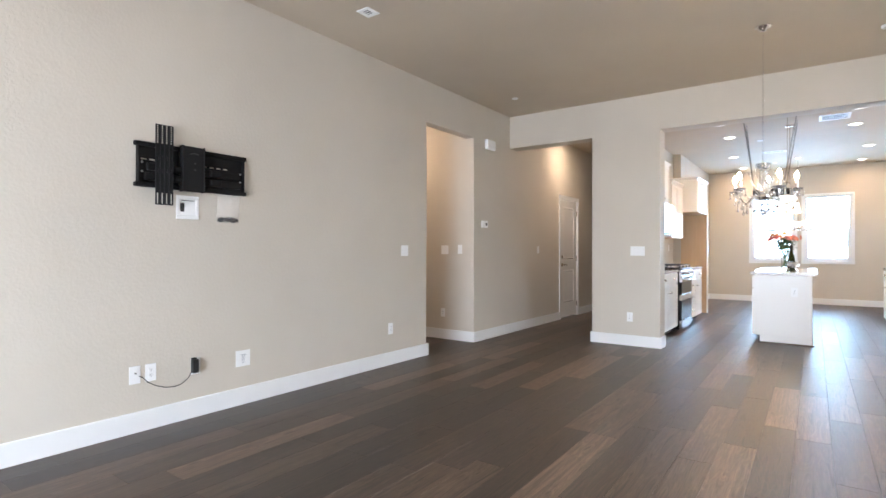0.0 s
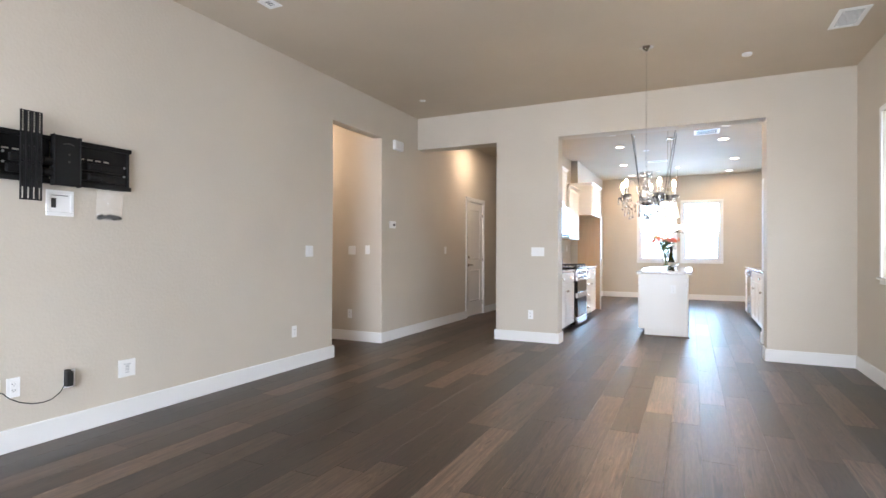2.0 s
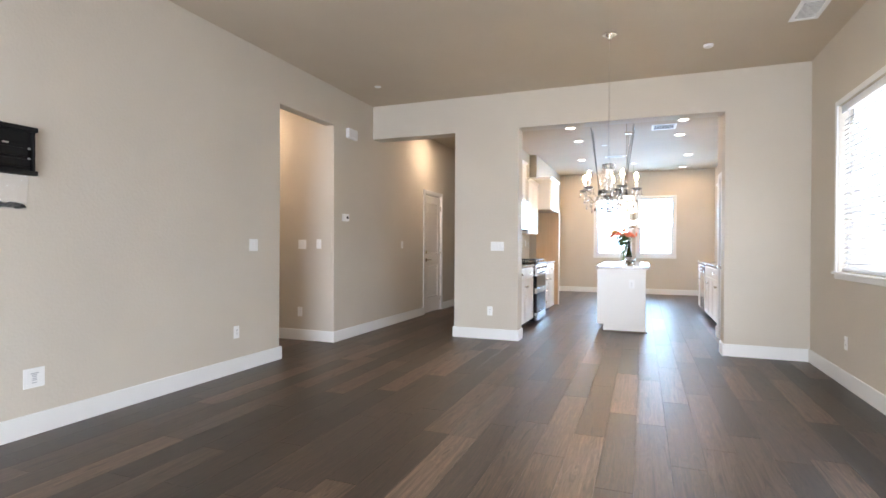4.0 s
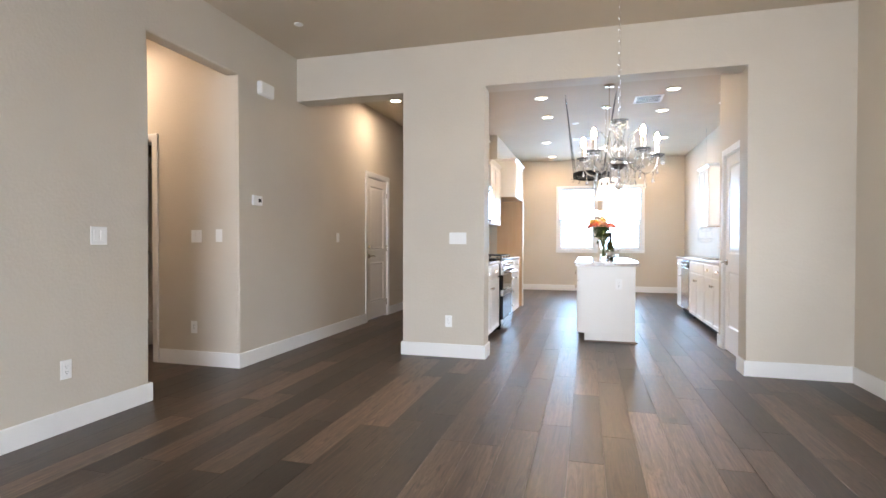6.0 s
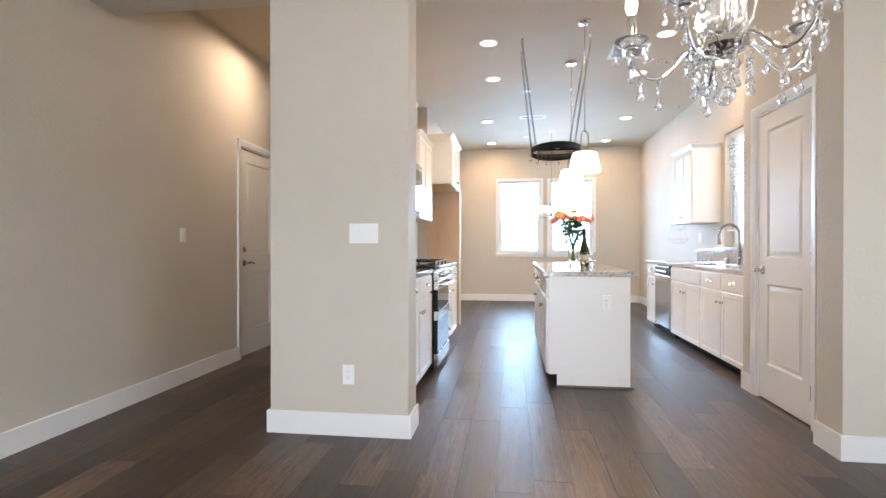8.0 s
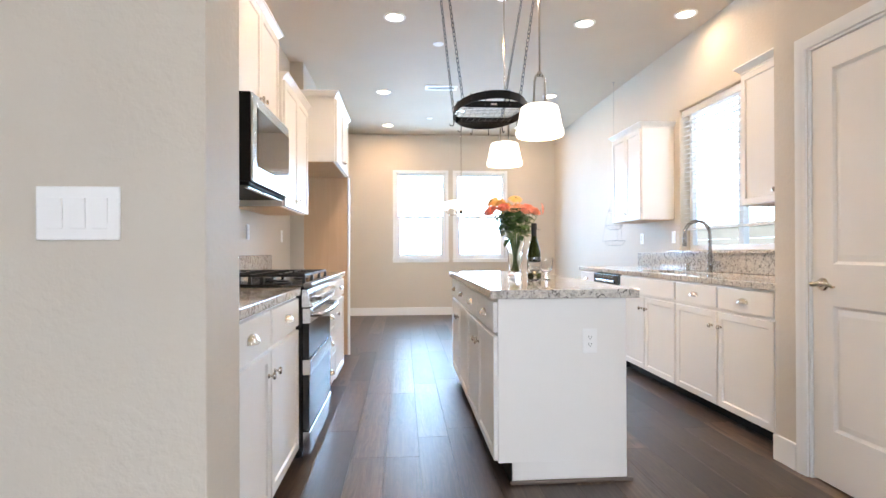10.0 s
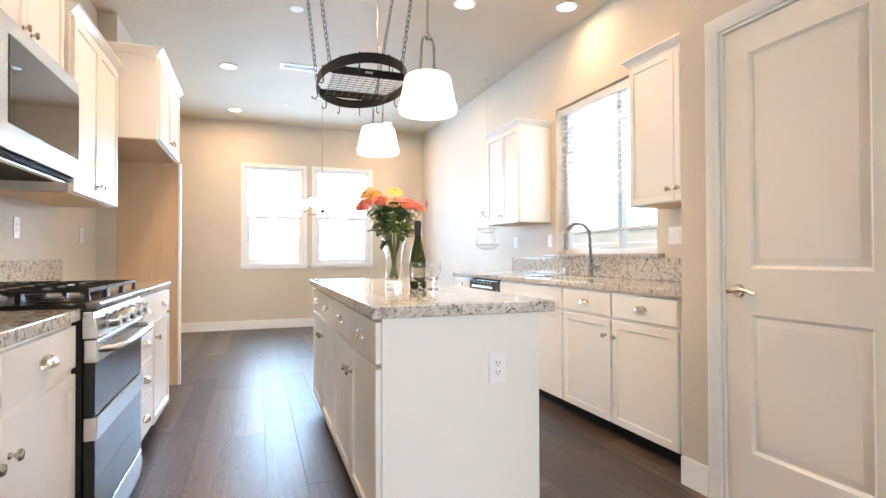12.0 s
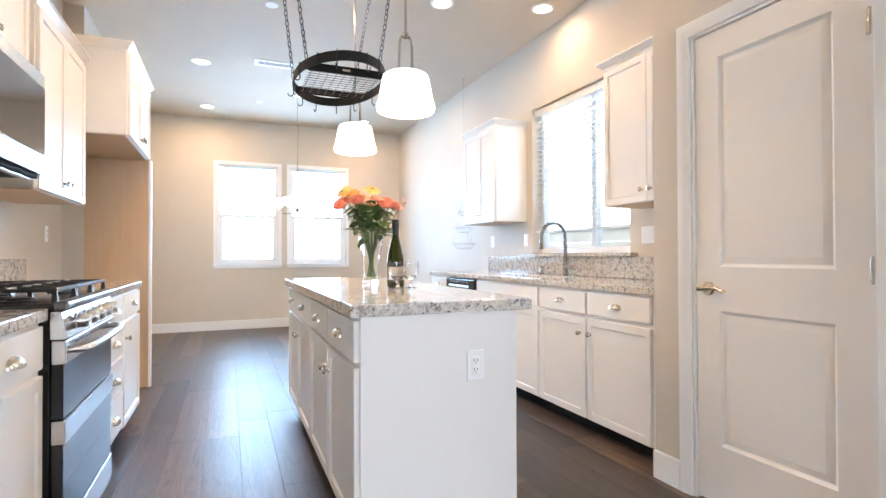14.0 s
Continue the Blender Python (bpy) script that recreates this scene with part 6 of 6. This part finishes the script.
def leaf(bm, base, tip, width, curl):
    d = tip - base
    side = d.cross(Vector((0, 0, 1))).normalized()
    up_ = side.cross(d).normalized()
    rows_ = []
    for j in range(6):
        v = j / 5
        w = width * (math.sin(math.pi * (v * 0.92 + 0.04)) ** 0.8) * (1 - 0.25 * v)
        c = base + d * v + up_ * curl * math.sin(math.pi * v)
        rows_.append([bm.verts.new(c + side * w * s + up_ * 0.22 * w * abs(s)) for s in (-1, 0, 1)])
    for ra, rb in zip(rows_, rows_[1:]):
        for i in range(2):
            bm.faces.new((ra[i], ra[i + 1], rb[i + 1], rb[i]))


g = random.Random(12)
for i in range(130):
    a, lev = g.uniform(0, 2 * math.pi), g.random()
    r0 = g.uniform(0.015, 0.085)
    base = Vector((VX + r0 * math.cos(a), VY + r0 * math.sin(a), 1.185 + 0.145 * lev))
    out = g.uniform(0.045, 0.082) * (1.15 if lev < 0.5 else 0.95)
    tip = base + Vector((math.cos(a) * out, math.sin(a) * out, g.uniform(-0.035, 0.05)))
    bm = bmesh.new()
    leaf(bm, base, tip, g.uniform(0.022, 0.034), g.uniform(0.004, 0.018))
    part("leaf", bm, LEAF, bq)
for dx, dz in ((-0.165, 1.29), (0.13, 1.30), (-0.15, 1.30), (-0.075, 1.13), (-0.085, 1.11), (0.03, 1.15)):
    bm = bmesh.new()
    base = Vector((VX + dx * 0.45, VY - 0.04, dz + 0.035))
    leaf(bm, base, Vector((VX + dx, VY - 0.07, dz)), 0.028, 0.010)
    part("leaf", bm, LEAF, bq)

bt = thing("wine_bottle", (-0.352, 8.42, TOPZ), "dark green sparkling wine bottle with a cream label", "wine bottle")
bm = bmesh.new()
z = TOPZ
lathe(bm, [(0.002, z + 0.012), (0.036, z), (0.0435, z + 0.006), (0.0445, z + 0.03), (0.0445, z + 0.125), (0.041, z + 0.165), (0.030, z + 0.215), (0.0185, z + 0.255), (0.0155, z + 0.28), (0.0155, z + 0.31), (0.0175, z + 0.312), (0.0175, z + 0.322), (0.014, z + 0.33), (0.002, z + 0.331)], 28, (-0.352, 8.42, 0), caps=False)
gl = part("glass", bm, GREENGLASS, bt)
bm = bmesh.new()
lathe(bm, [(0.0165, z + 0.262), (0.0168, z + 0.308), (0.0185, z + 0.311), (0.0188, z + 0.326), (0.019, z + 0.345), (0.015, z + 0.352), (0.002, z + 0.353)], 20, (-0.352, 8.42, 0), caps=False)
part("foil", bm, FOIL, bt, "dark foil capsule")
bm = bmesh.new()
pts = [radians(200 + 140 * i / 16) for i in range(17)]
lo_ = [bm.verts.new((-0.352 + 0.0449 * math.cos(a), 8.42 + 0.0449 * math.sin(a), z + 0.042)) for a in pts]
hi_ = [bm.verts.new((-0.352 + 0.0449 * math.cos(a), 8.42 + 0.0449 * math.sin(a), z + 0.108)) for a in pts]
for i in range(16):
    bm.faces.new((lo_[i], lo_[i + 1], hi_[i + 1], hi_[i]))
lb = part("paper_label", bm, LABEL, bt, "cream paper label")
bm = bmesh.new()
for i in range(4, 13):
    if i in (6, 10):
        continue
    a, b = radians(200 + 140 * i / 16), radians(200 + 140 * (i + 0.7) / 16)
    vs = [bm.verts.new((-0.352 + 0.0452 * math.cos(t), 8.42 + 0.0452 * math.sin(t), zz_)) for t, zz_ in ((a, z + 0.070), (b, z + 0.070), (b, z + 0.082), (a, z + 0.082))]
    bm.faces.new(vs)
part("print_bar", bm, GREYMARK, lb)
for x, y in ((-0.374, 8.315), (-0.293, 8.36)):
    cup = thing("plastic_goblet", (x, y, TOPZ), "small clear plastic goblet, empty", "goblet", "two goblets")
    bm = bmesh.new()
    lathe(bm, [(0.001, z + 0.004), (0.032, z), (0.033, z + 0.003), (0.012, z + 0.008), (0.007, z + 0.02), (0.008, z + 0.038), (0.02, z + 0.046), (0.036, z + 0.062), (0.042, z + 0.095), (0.043, z + 0.138), (0.0418, z + 0.138), (0.0405, z + 0.095), (0.034, z + 0.064), (0.018, z + 0.050), (0.001, z + 0.047)], 24, (x, y, 0), caps=False)
    part("cup", bm, GLASS, cup)

# ---------------------------------------------------------------- floor planks
PW, PL, PH = 0.18, 1.22, 0.016
def plank_verts(w, l, h, ch=0.0007):
    o, i = [(0, 0), (w, 0), (w, l), (0, l)], [(ch, ch), (w - ch, ch), (w - ch, l - ch), (ch, l - ch)]
    vs = [(x, y, -h) for x, y in o] + [(x, y, -ch) for x, y in o] + [(x, y, 0) for x, y in i]
    fs = [(8, 9, 10, 11)] + [(4 + k, 4 + (k + 1) % 4, 8 + (k + 1) % 4, 8 + k) for k in range(4)] + [(k, (k + 1) % 4, 4 + (k + 1) % 4, 4 + k) for k in range(4)]
    return vs, fs


pv, pf = plank_verts(PW - 0.0009, PL - 0.0009, PH)
plank_mesh = bpy.data.meshes.new("plank")
plank_mesh.from_pydata(pv, [], pf)
plank_mesh.materials.append(PLANK)
rest_v, rest_f, count = [], [], 0
rng = random.Random(5)
for lane in range(-36, 10):
    x = -0.19 + lane * PW
    if x > X_RIGHT or x < -6.6:
        continue
    y = Y_BACK - rng.uniform(0, PL)
    while y < Y_FAR:
        if 0.6 < y < 8.3 and X_TV - 0.1 < x < X_RIGHT and count < 300:
            ob = new("plank", plank_mesh)
            ob.parent, ob.location = floor_ob, (x, y, 0)
            count += 1
        else:
            if not (x < X_TV - 0.2 and (y < 3.0 or y > 8.6)):
                n = len(rest_v)
                rest_v += [(x + a, y + b, c) for a, b, c in pv]
                rest_f += [tuple(n + i for i in f) for f in pf]
        y += PL
rest = bpy.data.meshes.new("floor_planks")
rest.from_pydata(rest_v, [], rest_f)
rest.materials.append(PLANK)
ob = tagged(new("plank_field", rest), "grey-brown wood planks of the outer floor", "", "", "stuff")
ob.parent = floor_ob
